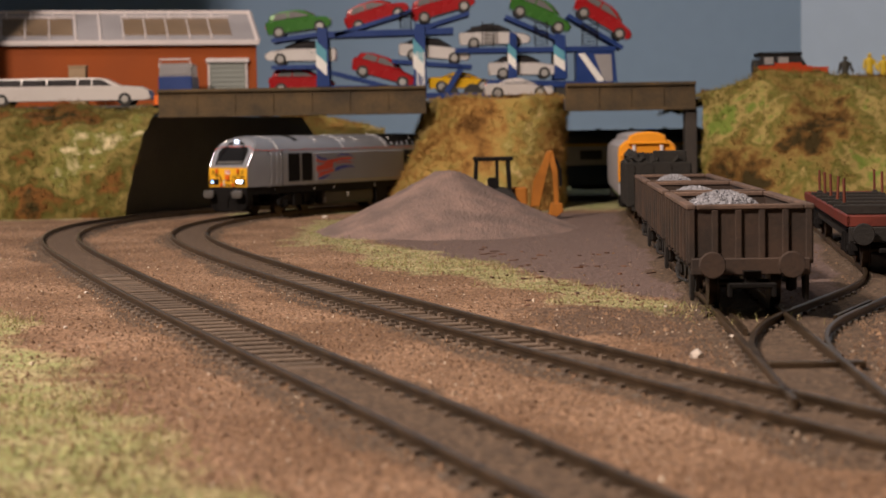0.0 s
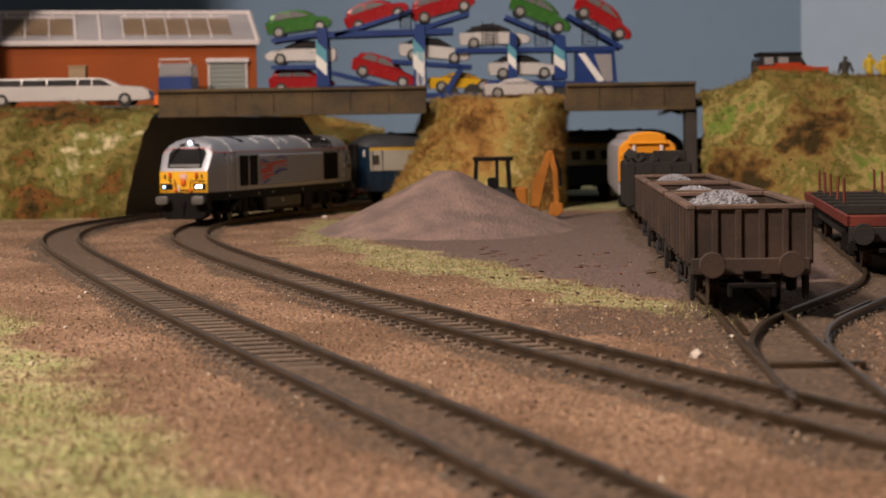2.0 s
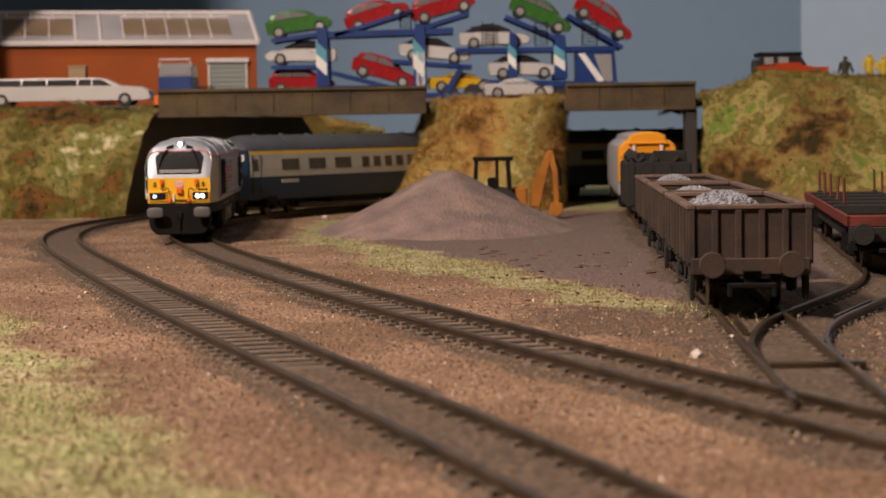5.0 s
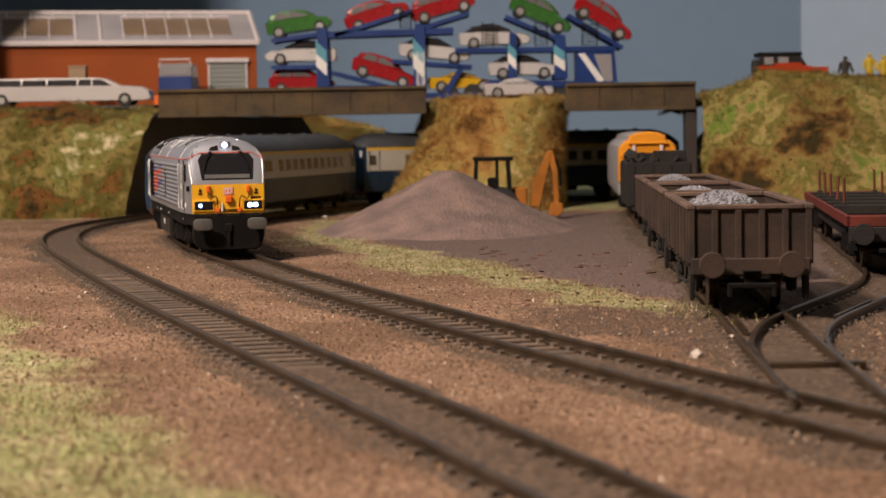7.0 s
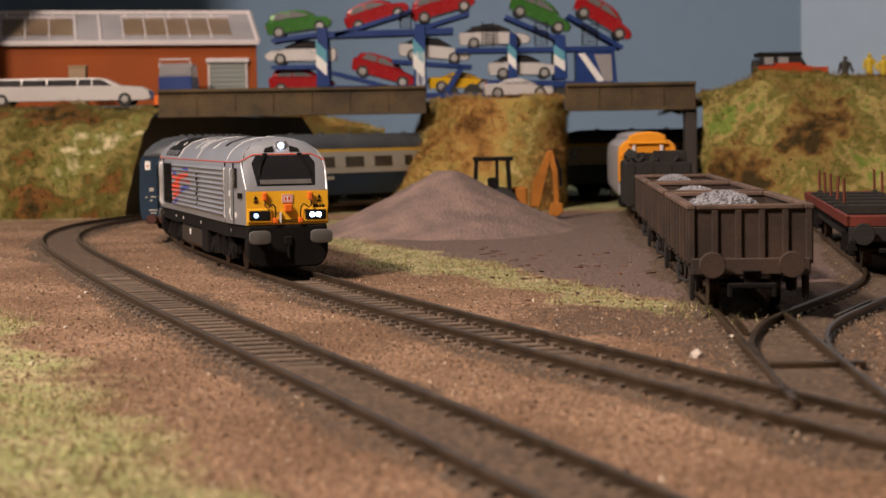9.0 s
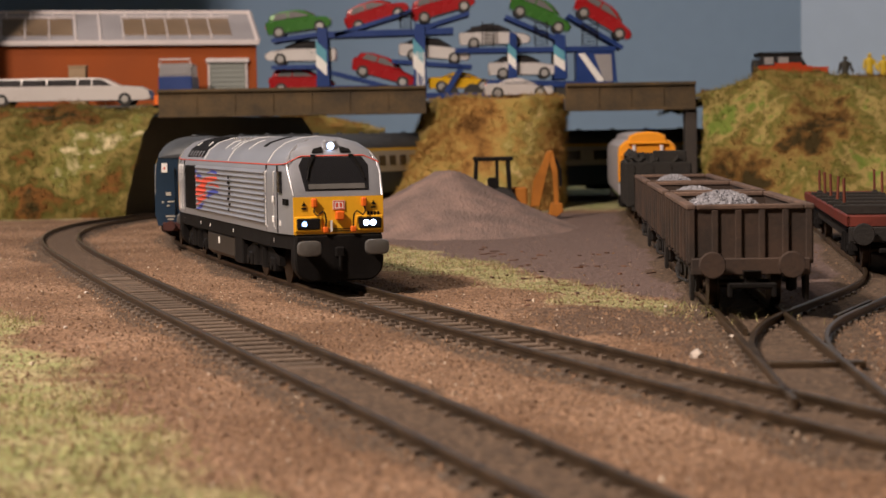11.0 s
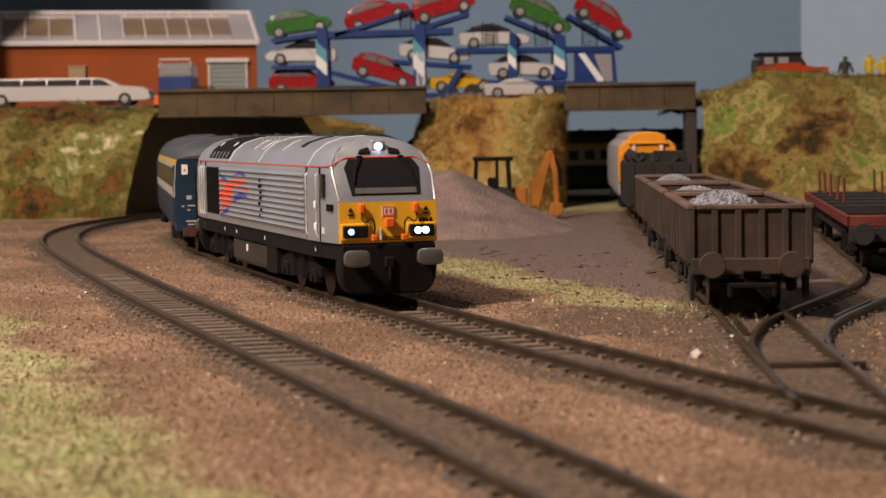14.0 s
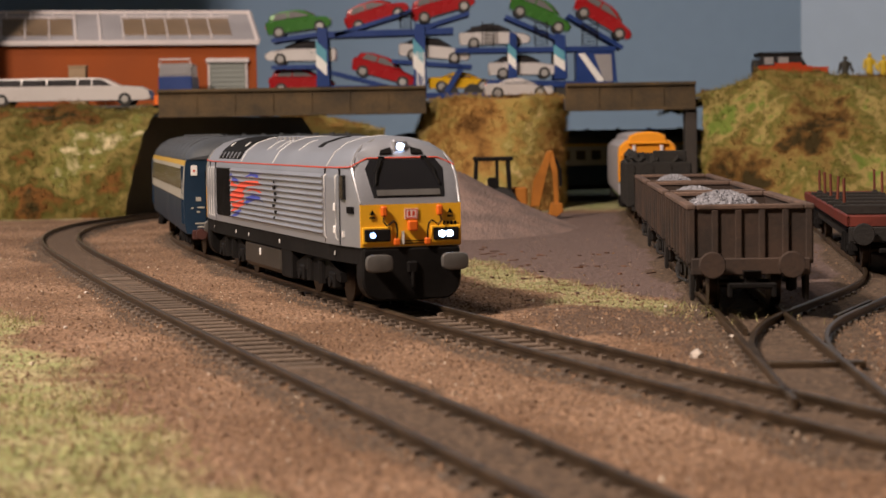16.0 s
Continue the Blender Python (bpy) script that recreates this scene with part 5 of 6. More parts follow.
# ---- road vehicles on the upper level ----
def car_side(kind):
    """Lower body and cabin outlines (length, height), front to the right."""
    if kind == "hatch":
        return ([(-24, 5), (-24.5, 11), (-23.5, 13.0), (-10, 13.6), (10, 13.0), (21, 10.8), (24, 8.6), (24.5, 5.4), (23, 3.4), (-23, 3.4)],
                [(-23, 12.8), (-20.5, 17.6), (-12, 19.6), (0, 19.4), (5, 18.2), (13.5, 12.6)])
    if kind == "coupe":
        return ([(-26, 5), (-26.5, 10.5), (-25, 12.6), (-10, 12.6), (10, 12.2), (23, 10.2), (26.6, 8.0), (27, 5.2), (25, 3.2), (-25, 3.2)],
                [(-24, 12.2), (-15, 16.8), (-6, 18.4), (2, 17.8), (13, 12.0)])
    return ([(-25, 5), (-25.5, 9.5), (-23, 11.2), (-10, 11.0), (8, 10.4), (21, 8.6), (25, 6.8), (25.5, 4.4), (24, 3.0), (-24, 3.0)],
            [(-16, 10.6), (-9, 14.2), (-2, 15.2), (4, 14.2), (12, 10.0)])


def build_car(name, kind, paint, label, glass=None, roof=None, open_top=False):
    t = base(name, label, "car")
    low, cab = car_side(kind)
    W = 10.8
    lo = B()
    loft(lo, [[(x * k, y, 3.2 + (z - 3.2) * kz) for x, z in low] for y, k, kz in ((-W, 0.955, 0.90), (-W + 1.0, 0.99, 0.97), (-W + 3.0, 1, 1.02), (0, 1.01, 1.05), (W - 3.0, 1, 1.02), (W - 1.0, 0.99, 0.97), (W, 0.955, 0.90))])
    body = part("body", lo, paint, t, "", True)
    cb = B()
    loft(cb, [[(x * k + (1 - k) * -3, y, 11.6 + (z - 11.6) * kz) for x, z in cab] for y, k, kz in ((-W + 1.0, 0.97, 0.45), (-W + 2.3, 0.96, 0.93), (-W + 4.5, 0.98, 1.0), (W - 4.5, 0.98, 1.0), (W - 2.3, 0.96, 0.93), (W - 1.0, 0.97, 0.45))])
    part("cabin", cb, roof or paint, t, "", True)
    x0, x1 = cab[0][0], cab[-1][0]
    top = max(z for _, z in cab)
    for s in (-1, 1):
        def side(xa, xb, xc, xd, z0, z1):
            bm = B()
            y0, y1 = s * (W - 0.80), s * (W - 1.65)
            q = [(xa, y0, z0), (xb, y0, z0), (xc, y1, z1), (xd, y1, z1)]
            return plate(bm, q if s < 0 else q[::-1], 0.22)
        zb, zt = 13.3 if kind != "low" else 11.2, top - 1.9
        mid = (x0 + x1) / 2 - 2
        part("side_window", side(x0 + 5.2, mid - 0.6, mid - 0.6, x0 + 7.6, zb, zt), glass or CAR_GLASS, t)
        part("side_window", side(mid + 0.6, x1 - 4.4, mid + 5.6, mid + 0.6, zb, zt), glass or CAR_GLASS, t)
        for xw in (-15.2, 15.4):
            ty = part("wheel", cyl(B(), (xw, s * (W - 3), 4.3), (xw, s * (W + 0.15), 4.3), 4.3, n=20), TYRE, t, "", True)
            part("rim", cyl(B(), (xw, s * (W - 0.2), 4.3), (xw, s * (W + 0.4), 4.3), 2.8, 2.5, 16), HUBCAP, ty, "silver wheel rim")
            part("wheel_arch", cyl(B(), (xw, s * (W - 0.9), 4.7), (xw, s * (W - 0.05), 4.7), 5.0, n=20), CAR_GLASS, t, "dark wheel arch")
        part("headlight", box(B(), 22.0, 24.4, *sorted((s * (W - 4.5), s * (W - 1.6))), 7.4, 9.2, 0.4), HUBCAP, t)
        part("tail_light", box(B(), -24.6, -22.8, *sorted((s * (W - 4.0), s * (W - 1.4))), 8.6, 11.0, 0.4), RED, t)
        part("sill", box(B(), -10.5, 10.5, *sorted((s * (W - 1.2), s * (W - 0.2))), 2.9, 3.9, 0.2), CAR_GLASS, t)
    fw = B()
    w2 = W - 3.2
    z0 = 12.9 if kind != "low" else 10.8
    xa, za = cab[-1]
    xb, zb2 = cab[-2]
    plate(fw, [(xa - 0.6, -w2, za + 0.9), (xa - 0.6, w2, za + 0.9), (xb + 0.6, w2 - 0.8, zb2 - 0.4), (xb + 0.6, -w2 + 0.8, zb2 - 0.4)], 0.35)
    part("windscreen", fw, glass or CAR_GLASS, t)
    return t


DY = 1385
CARS = [  # paint, kind, x, height of the wheels' foot, tilt
    ("green", "hatch", -103.0, 123.5, 8, CAR_GREEN, "glossy green toy hatchback on the transporter's upper deck", 1),
    ("red", "hatch", -43.9, 130.1, 17, CAR_RED, "glossy red toy hatchback tilted on the transporter", 1),
    ("red", "hatch", 4.6, 134.8, 15, CAR_RED, "glossy red toy hatchback tilted on the transporter", 1),
    ("green", "hatch", 71.8, 128.4, -23, CAR_GREEN, "glossy green toy hatchback tilted nose-down on the transporter", 1),
    ("red", "hatch", 117.3, 125.1, -31, CAR_RED, "glossy red toy hatchback tilted nose-down above the cab", 1),
    ("silver", "coupe", -102.6, 101.5, -1, CAR_SILVER, "silver toy coupe on the transporter's middle deck", -1),
    ("silver", "coupe", -5.1, 102.1, -5, CAR_SILVER, "silver toy coupe on the transporter's middle deck", 1),
    ("silver", "coupe", 40.5, 111.5, 1, CAR_SILVER, "silver toy coupe on the transporter's middle deck", 1),
    ("red", "hatch", -102.6, 79.9, 0, CAR_RED, "glossy red toy hatchback low on the transporter", 1),
    ("red", "hatch", -43.9, 87.9, -16, CAR_RED, "glossy red toy hatchback tilted nose-down on the transporter", 1),
    ("yellow", "low", 16.0, 79.8, 0, CAR_YELLOW, "yellow low toy sports car on the transporter", 1),
    ("silver", "coupe", 61.6, 88.8, 0, CAR_SILVER, "silver toy coupe on the transporter's lower deck", 1),
]
for paint_name, kind, x, z, tilt, paint, label, face in CARS:
    c = build_car("toy_car", kind, paint, label, None if paint_name == "silver" else HATCH_GLASS, CAR_GLASS if paint_name == "silver" else None)
    c["group"] = "cars on the transporter"
    c.matrix_basis = mm(x, DY, z, 0, -tilt, 0) @ (pose(0, 0, 0, 0, 0, 180) if face < 0 else Matrix.Identity(4))
c = build_car("sports_car", "low", CAR_SILVER, "pale silver low toy sports car beside the transporter", PALE_GLASS)
c.matrix_basis = mm(56.4, 1350, 73.6)


def build_transporter():
    t = base("car_transporter", "blue toy car transporter carrying two decks of cars", "car transporter")
    F, K = DY - 13.5, DY + 13.5

    def beam(xa, za, xb, zb, h=3.0, name="ramp"):
        # a pair of side rails with a tread plate between them
        d = Vector((xb - xa, 0, zb - za))
        n = Vector((-d.z, 0, d.x)).normalized() * h
        q = [Vector((xa, 0, za)), Vector((xb, 0, zb)), Vector((xb, 0, zb)) - n, Vector((xa, 0, za)) - n]
        r = part(name, prism(B(), [(p.x, p.z) for p in q], F - 1.2, F + 1.2, "y"), NAVY, t)
        part("far_rail", prism(B(), [(p.x, p.z) for p in q], K - 1.2, K + 1.2, "y"), NAVY, r)
        q = [q[0] - n * 0.2, q[1] - n * 0.2, q[1] - n * 0.55, q[0] - n * 0.55]
        part("tread_plate", prism(B(), [(p.x, p.z) for p in q], F + 1.2, K - 1.2, "y"), NAVY, r)
        return r

    beam(-124.1, 120.8, -89.5, 125.3)
    beam(-89.5, 125.3, -26.2, 126.4, 4.5)
    beam(-77.7, 124.2, -20.7, 141.1)
    beam(-26.2, 126.4, 10.1, 127.1, 4.5)
    beam(-16.5, 127.6, 21.5, 138.8)
    beam(-124.1, 101.4, -90.3, 101.3)
    beam(-79.8, 96.9, -20.7, 81.2)
    beam(-88.2, 86.0, -18.6, 85.4, 4.0)
    beam(-35.5, 104.6, 23.6, 99.5)
    beam(11.0, 111.9, 129.2, 111.8, 3.6)
    beam(49.0, 135.8, 91.2, 117.4)
    beam(95.4, 136.0, 135.5, 111.3)
    beam(-12.2, 79.4, 40.5, 79.0, 4.0)
    beam(34.2, 88.4, 127.1, 85.7, 4.5)
    beam(2.5, 80.8, 14.4, 99.2, 4.0, "strut")
    for xa, xb, zt, zb, lean in ((-91.2, -82.7, 127.4, 85.2, 1.5), (-19.8, -11.0, 129.2, 81.1, 1.0),
                           (49.8, 56.6, 121.8, 89.3, 0.0), (83.6, 92.4, 120.0, 88.0, 1.5)):
        for y in (F - 1.4, K + 1.4):
            bm = B()
            prism(bm, [(xa, zb), (xb + lean, zb), (xb, zt), (xa + 1.5, zt + 1.5)], y - 1.3, y + 1.3, "y", 0.2)
            p = part("post", bm, NAVY, t, "blue side post with pale stripes")
            sg = -1 if y < DY else 1
            h = zt - zb
            w = xb - xa
            for lo, hi, mtl in ((0.18, 0.40, WHITE), (0.40, 0.62, TEAL)):
                bm = B()
                plate(bm, [(xa, y + sg * 1.32, zb + h * (lo + 0.18)), (xb - 0.6, y + sg * 1.32, zb + h * lo), (xb - 0.6, y + sg * 1.32, zb + h * hi), (xa, y + sg * 1.32, zb + h * (hi + 0.18))][::-sg], 0.15)
                part("stripe", bm, mtl, p, "pale stripe")
    # cab of the lorry
    xa, xb, zb, zt = 100.5, 130.0, 76.5, 108.7
    bm = B()
    prism(bm, [(xa, zb), (xb, zb), (xb + 0.5, zb + 9), (xb - 1.5, zt), (xa, zt)], DY - 14, DY + 14, "y", 0.8)
    cab = part("cab", bm, NAVY, t, "blue lorry cab")
    bm = B()
    plate(bm, [(xa + 1, DY - 14.05, zt - 2), (xa + 6, DY - 14.05, zt - 2), (xb - 3, DY - 14.05, zb + 2), (xb - 9, DY - 14.05, zb + 2)][::-1], 0.15)
    part("cab_stripe", bm, WHITE, cab, "white diagonal stripe")
    bm = B()
    plate(bm, [(xa + 13, DY - 14.05, zt - 3), (xb - 4, DY - 14.05, zt - 3), (xb - 3, DY - 14.05, zb + 10), (xb - 9, DY - 14.05, zb + 8)][::-1], 0.15)
    part("cab_window", bm, PALE_GLASS, cab, "pale cab window")
    bm = B()
    plate(bm, [(xb - 9, DY - 14.05, zb + 8), (xb - 0.5, DY - 14.05, zb + 9), (xb - 0.5, DY - 14.05, zb + 2), (xb - 3, DY - 14.05, zb + 2)][::-1], 0.15)
    part("cab_stripe", bm, TEAL, cab, "pale blue stripe")
    # ladder racks
    for x, z, n, dz, w in ((-14.4, 81.9, 12, 2.3, 5.0), (35.5, 112.4, 7, 2.6, 8.0), (74.3, 112.6, 7, 2.6, 9.0), (110.2, 112.1, 7, 2.4, 11.0), (-24.9, 126.9, 6, 2.2, 8.0)):
        bm = B()
        for s in (-1, 1):
            box(bm, x + s * w / 2 - 0.4, x + s * w / 2 + 0.4, F - 3.0, F - 2.2, z, z + n * dz)
        for k in range(n):
            box(bm, x - w / 2, x + w / 2, F - 3.0, F - 2.4, z + k * dz + 0.6, z + k * dz + 1.2)
        part("ladder", bm, WHITE if n == 12 else BLACK, t, "white ladder" if n == 12 else "dark ladder rack")
    for xw in (-77.7, -60.8, 6.8, 23.6, 91.2, 118.6):
        for y in (DY - 11, DY + 11):
            w = part("wheel", cyl(B(), (xw, y - 3, 79.4 - 0.0), (xw, y + 3, 79.4), 6.4, n=20), TYRE, t, "", True)
    return t


build_transporter()


def build_limo():
    t = base("stretch_limousine", "white stretch limousine parked on the upper road", "limousine")
    L = 62
    low = [(-L, 6), (-L, 14), (40, 14.4), (L - 6, 13.2), (L - 1, 10.5), (L, 5.5), (L - 3, 4), (-L, 4)]
    lo = B()
    W = 12.5
    loft(lo, [[(x, y, 4 + (z - 4) * kz) for x, z in low] for y, kz in ((-W, 0.92), (-W + 1.5, 1.0), (0, 1.04), (W - 1.5, 1.0), (W, 0.92))])
    part("body", lo, CAR_WHITE, t, "glossy white long body", True)
    cab = [(-L, 13.6), (-L, 20), (-20, 20.6), (24, 20.4), (31, 19.2), (41, 14.0)]
    cb = B()
    loft(cb, [[(x, y, 13.6 + (z - 13.6) * kz) for x, z in cab] for y, kz in ((-W + 0.8, 0.5), (-W + 2, 0.95), (0, 1.03), (W - 2, 0.95), (W - 0.8, 0.5))])
    part("cabin", cb, CAR_WHITE, t, "white roof", True)
    for s in (-1, 1):
        for xa, xb, xt in ((-L + 2, -30, -30), (-29, -12, -12), (-11, 10, 10), (11, 20, 20), (21, 35, 27)):
            bm = B()
            q = [(xa, s * (W - 0.62), 14.6), (xb, s * (W - 0.62), 14.6), (xt, s * (W - 1.2), 18.9), (xa, s * (W - 1.2), 18.9)]
            part("side_window", plate(bm, q if s < 0 else q[::-1], 0.3), CAR_GLASS, t)
        for xw in (-44, 44):
            part("wheel_arch", cyl(B(), (xw, s * (W - 1), 5.4), (xw, s * (W - 0.02), 5.4), 6.0, n=20), CAR_GLASS, t)
            ty = part("wheel", cyl(B(), (xw, s * (W - 3), 4.6), (xw, s * (W + 0.2), 4.6), 4.6, n=20), TYRE, t, "", True)
            part("rim", cyl(B(), (xw, s * (W - 0.2), 4.6), (xw, s * (W + 0.5), 4.6), 3.0, 2.2, 14), HUBCAP, ty)
        part("headlight", box(B(), L - 5, L - 1.6, *sorted((s * (W - 4), s * (W - 1))), 9.2, 11.4, 0.5), HUBCAP, t)
    part("bumper", box(B(), L - 3, L + 0.6, -W + 0.6, W - 0.6, 4.2, 7.0, 0.6), CAR_WHITE, t)
    return t


build_limo().matrix_basis = mm(-207.4 - 62.5, 1342, 73.0)


def build_barrel():
    t = base("traffic_barrel", "small orange barrel on the road edge", "barrel")
    part("drum", cyl(B(), (0, 0, 0), (0, 0, 8), 3.0, 2.6), ORANGE, t, "", True)
    part("foot", cyl(B(), (0, 0, -0.2), (0, 0, 1.2), 3.6), BLACK, t)
    return t


build_barrel().matrix_basis = mm(-200.1, 1316, 71.6)


# ---- the brick works ----
def build_works():
    t = base("brick_works", "red brick works with pale glazed roof", "building", mm(0, 0, 0))
    D0, D1 = 1500, 1620
    x0, x1 = -520, -147.7
    ze, zr = 125.2, 152.2
    wall = part("wall", box(B(), x0, x1, D0, D1, 72.8, ze, 0.3), BRICK_RED, t, "red brick wall")
    bm = B()
    prism(bm, [(D0 - 3, ze - 1), (D0 - 3, ze + 1), (D0 + 60, zr + 0.5), (D1 + 3, ze + 1), (D1 + 3, ze - 1), (D0 + 60, zr - 2)], x0, x1 + 1, "x")
    roof = part("roof", bm, ROOF_GREY, t, "pale grey roof sheet")
    def S(x, f, out=0.0):
        return (x, D0 - 3 + 63 * f, ze + 1 + (zr - ze - 0.5) * f + out)
    # white barge boards, ridge and gutter
    bm = B()
    box(bm, x0, x1 + 2, D0 - 5, D0 - 2.6, ze - 2.4, ze + 1.6, 0.3)
    part("gutter", bm, TRIM, roof, "white gutter board")
    bm = B()
    box(bm, x0, x1 + 2, D0 + 57, D0 + 62, zr - 0.8, zr + 2.0, 0.3)
    part("ridge", bm, TRIM, roof, "white ridge board")
    bm = B()
    tube(bm, [S(x1 + 1.2, 0), S(x1 + 1.2, 1)], 2.2, 4)
    part("barge_board", bm, TRIM, roof, "white barge board")
    for xa in (-289.8, -270.6):
        bm = B()
        tube(bm, [S(xa, 0, 0.6), S(xa, 1, 0.6)], 1.3, 4)
        part("roof_rib", bm, TRIM, roof)
    spans = [(-252.4, -165.5, 5), (-385.8, -291.7, 5)]
    for xa, xb, n in spans:
        for k in range(n):
            a, b = xa + (xb - xa) * k / n, xa + (xb - xa) * (k + 1) / n
            bm = B()
            plate(bm, [S(a + 0.6, 0.20), S(b - 0.6, 0.20), S(b - 0.6, 0.76), S(a + 0.6, 0.76)], 0.5)
            part("rooflight", bm, ROOF_LIGHT, roof, "brownish rooflight pane")
            bm = B()
            tube(bm, [S(a, 0.06, 0.8), S(a, 0.22, 0.8)], 0.9, 4)
            tube(bm, [S(a, 0.16, 0.6), S(a, 0.80, 0.6)], 0.6, 4)
            tube(bm, [S(a + 4, 0.74, 0.8), S(a + 4, 0.95, 0.8)], 1.1, 4)
            part("glazing_bar", bm, TRIM, roof)
        bm = B()
        tube(bm, [S(xa - 1, 0.80, 0.8), S(xb + 1, 0.80, 0.8)], 1.0, 4)
        part("rooflight_head", bm, TRIM, roof)
    da, db = -185.6, -157.3
    zt = 108.9
    door = part("roller_door", box(B(), da, db, D0 - 1.6, D0 + 1, 73, zt, 0.2), DOOR_GREY, t, "grey roller shutter door")
    for k in range(9):
        z = 75 + k * (zt - 76) / 9
        part("door_slat", box(B(), da + 0.5, db - 0.5, D0 - 2.1, D0 - 1.5, z, z + 2.2, 0.2), DOOR_GREY, door)
    part("lintel", box(B(), da - 3, db + 3, D0 - 4, D0, zt, zt + 3.4, 0.3), TRIM, t, "pale concrete lintel")
    for xx in (da - 1.6, db + 0.2):
        part("door_jamb", box(B(), xx, xx + 1.4, D0 - 2.4, D0, 73, zt), TRIM, t)
    t.matrix_basis = Matrix.Translation((x1 * MM, D0 * MM, 0)) @ pose(0, 0, 0, 0, 0, 12) @ Matrix.Translation((-x1 * MM, -D0 * MM, 0))


build_works()


def build_van():
    t = base("blue_van", "small blue van with pale windows parked at the works", "van")
    bm = B()
    loft(bm, [[(x, y, z) for x, z in ((-12, 3), (-12.6, 16), (-11.6, 33), (11.6, 33), (12.6, 16), (12, 3))] for y in (-20, -18.5, 18, 20)])
    part("body", bm, PALE_GLASS, t, "pale upper body", True)
    part("lower_panel", box(B(), -12.8, 12.8, -20.6, 20.2, 3.2, 23.0, 0.5), NAVY, t, "blue lower panel")
    part("roof_rack", tube(B(), [(-12, -19, 30), (-11.4, -19, 36), (11.4, -19, 36), (12, -19, 30)], 0.7, 5), TRIM, t)
    bm = B()
    box(bm, -10.2, 10.2, -20.5, -19, 24, 31, 0.3)
    part("rear_window", bm, PALE_GLASS, t, "pale rear window")
    for s in (-1, 1):
        for y in (-12, 12):
            part("wheel", cyl(B(), (s * 8.5, y, 4), (s * 11.4, y, 4), 4.0, n=16), TYRE, t)
    return t


build_van().matrix_basis = mm(-202.3, 1440, 73.0)


def build_crate():
    t = base("wooden_crate", "small tan crate standing at the works wall", "crate")
    part("case", box(B(), -6.5, 6.5, -5, 5, 0, 31, 0.4), BOARD, t)
    part("lid", box(B(), -7, 7, -5.4, 5.4, 31, 32.4, 0.3), BOARD, t)
    return t


build_crate().matrix_basis = mm(-277.1, 1425, 73.0)


def build_jeep():
    t = base("off_road_car", "orange-red off-road car with black roof on the embankment", "car")
    bm = B()
    prism(bm, [(-25, 6), (-25, 13.5), (10, 13.5), (12, 12.4), (25, 11.6), (25.5, 6)], -10.5, 10.5, "y", 0.5)
    part("body", bm, BODY_ORANGE, t, "orange-red lower body")
    bm = B()
    prism(bm, [(-25, 13.4), (-24, 21), (5, 21), (10, 13.4)], -10, 10, "y", 0.4)
    part("cabin", bm, CAR_GLASS, t, "dark cabin")
    part("roof", box(B(), -25.4, 6.5, -10.4, 10.4, 20.4, 23.2, 0.8), BLACK, t, "black roof")
    for s in (-1, 1):
        for xa, xb in ((-21, -14.5), (-11, -3.5)):
            part("side_window", box(B(), xa, xb, *sorted((s * 9.9, s * 10.3)), 14.5, 19.6, 0.15), PALE_GLASS, t)
        part("door_panel", box(B(), -13.5, 6.0, *sorted((s * 9.95, s * 10.45)), 13.0, 15.5, 0.2), BODY_ORANGE, t)
        for xw in (-16, 17):
            part("wheel", cyl(B(), (xw, s * 7.5, 5), (xw, s * 11, 5), 5.0, n=18), TYRE, t)
    part("spare_wheel", cyl(B(), (-25, 0, 13), (-28, 0, 13), 5.4, n=18), TYRE, t, "black spare wheel")
    part("bonnet_edge", box(B(), 10, 25.6, -10.6, 10.6, 11.0, 12.2, 0.3), BODY_ORANGE, t)
    return t


BODY_ORANGE = mat("off_road_orange_red", (0.42, 0.045, 0.011), 0.35, 0, 0.06, 40, 0.0, coat=0.5)
build_jeep().matrix_basis = mm(254.7, 1352, 81.0)


def build_figure(name, label, material, coat, arm):
    """A standing model figure, as one plain shape."""
    bm = B()
    for s in (-1, 1):
        cyl(bm, (s * 1.3, 0, 0), (s * 1.2, 0, 11), 1.5, 1.7, 8)
    loft(bm, [[(rx * math.cos(a), ry * math.sin(a), z) for a in [k * math.pi / 5 for k in range(10)]] for z, rx, ry in ((9, 2.9, 2.0), (13, 2.7, 1.9), (18, 3.6, 2.1), (19.6, 2.6, 1.8), (20.3, 1.1, 1.1))])
    for s in (-1, 1):
        tube(bm, [(s * 3.4, 0, 18.6), (s * 4.4, -0.8, 14.5), (s * (4.4 + arm), -1.8, 11.2)], 1.0, 7)
    bmesh.ops.create_icosphere(bm, subdivisions=2, radius=1.75, matrix=Matrix.Translation((0, 0, 21.8)))
    return tagged(part(name, bm, material, None, "", True), label, "figure")


build_figure("standing_figure", "small dark olive model figure standing on the embankment", FIG_DARK, 0, 1.2).matrix_basis = mm(309.0, 1420, 80.0)
build_figure("standing_figure", "small yellow-coated model figure standing on the embankment", FIG_YELLOW, 0, 0.0).matrix_basis = mm(327.6, 1420, 82.0)
build_figure("standing_figure", "small yellow-coated model figure at the embankment's edge", FIG_YELLOW, 0, 0.0).matrix_basis = mm(333.7, 1400, 79.6)


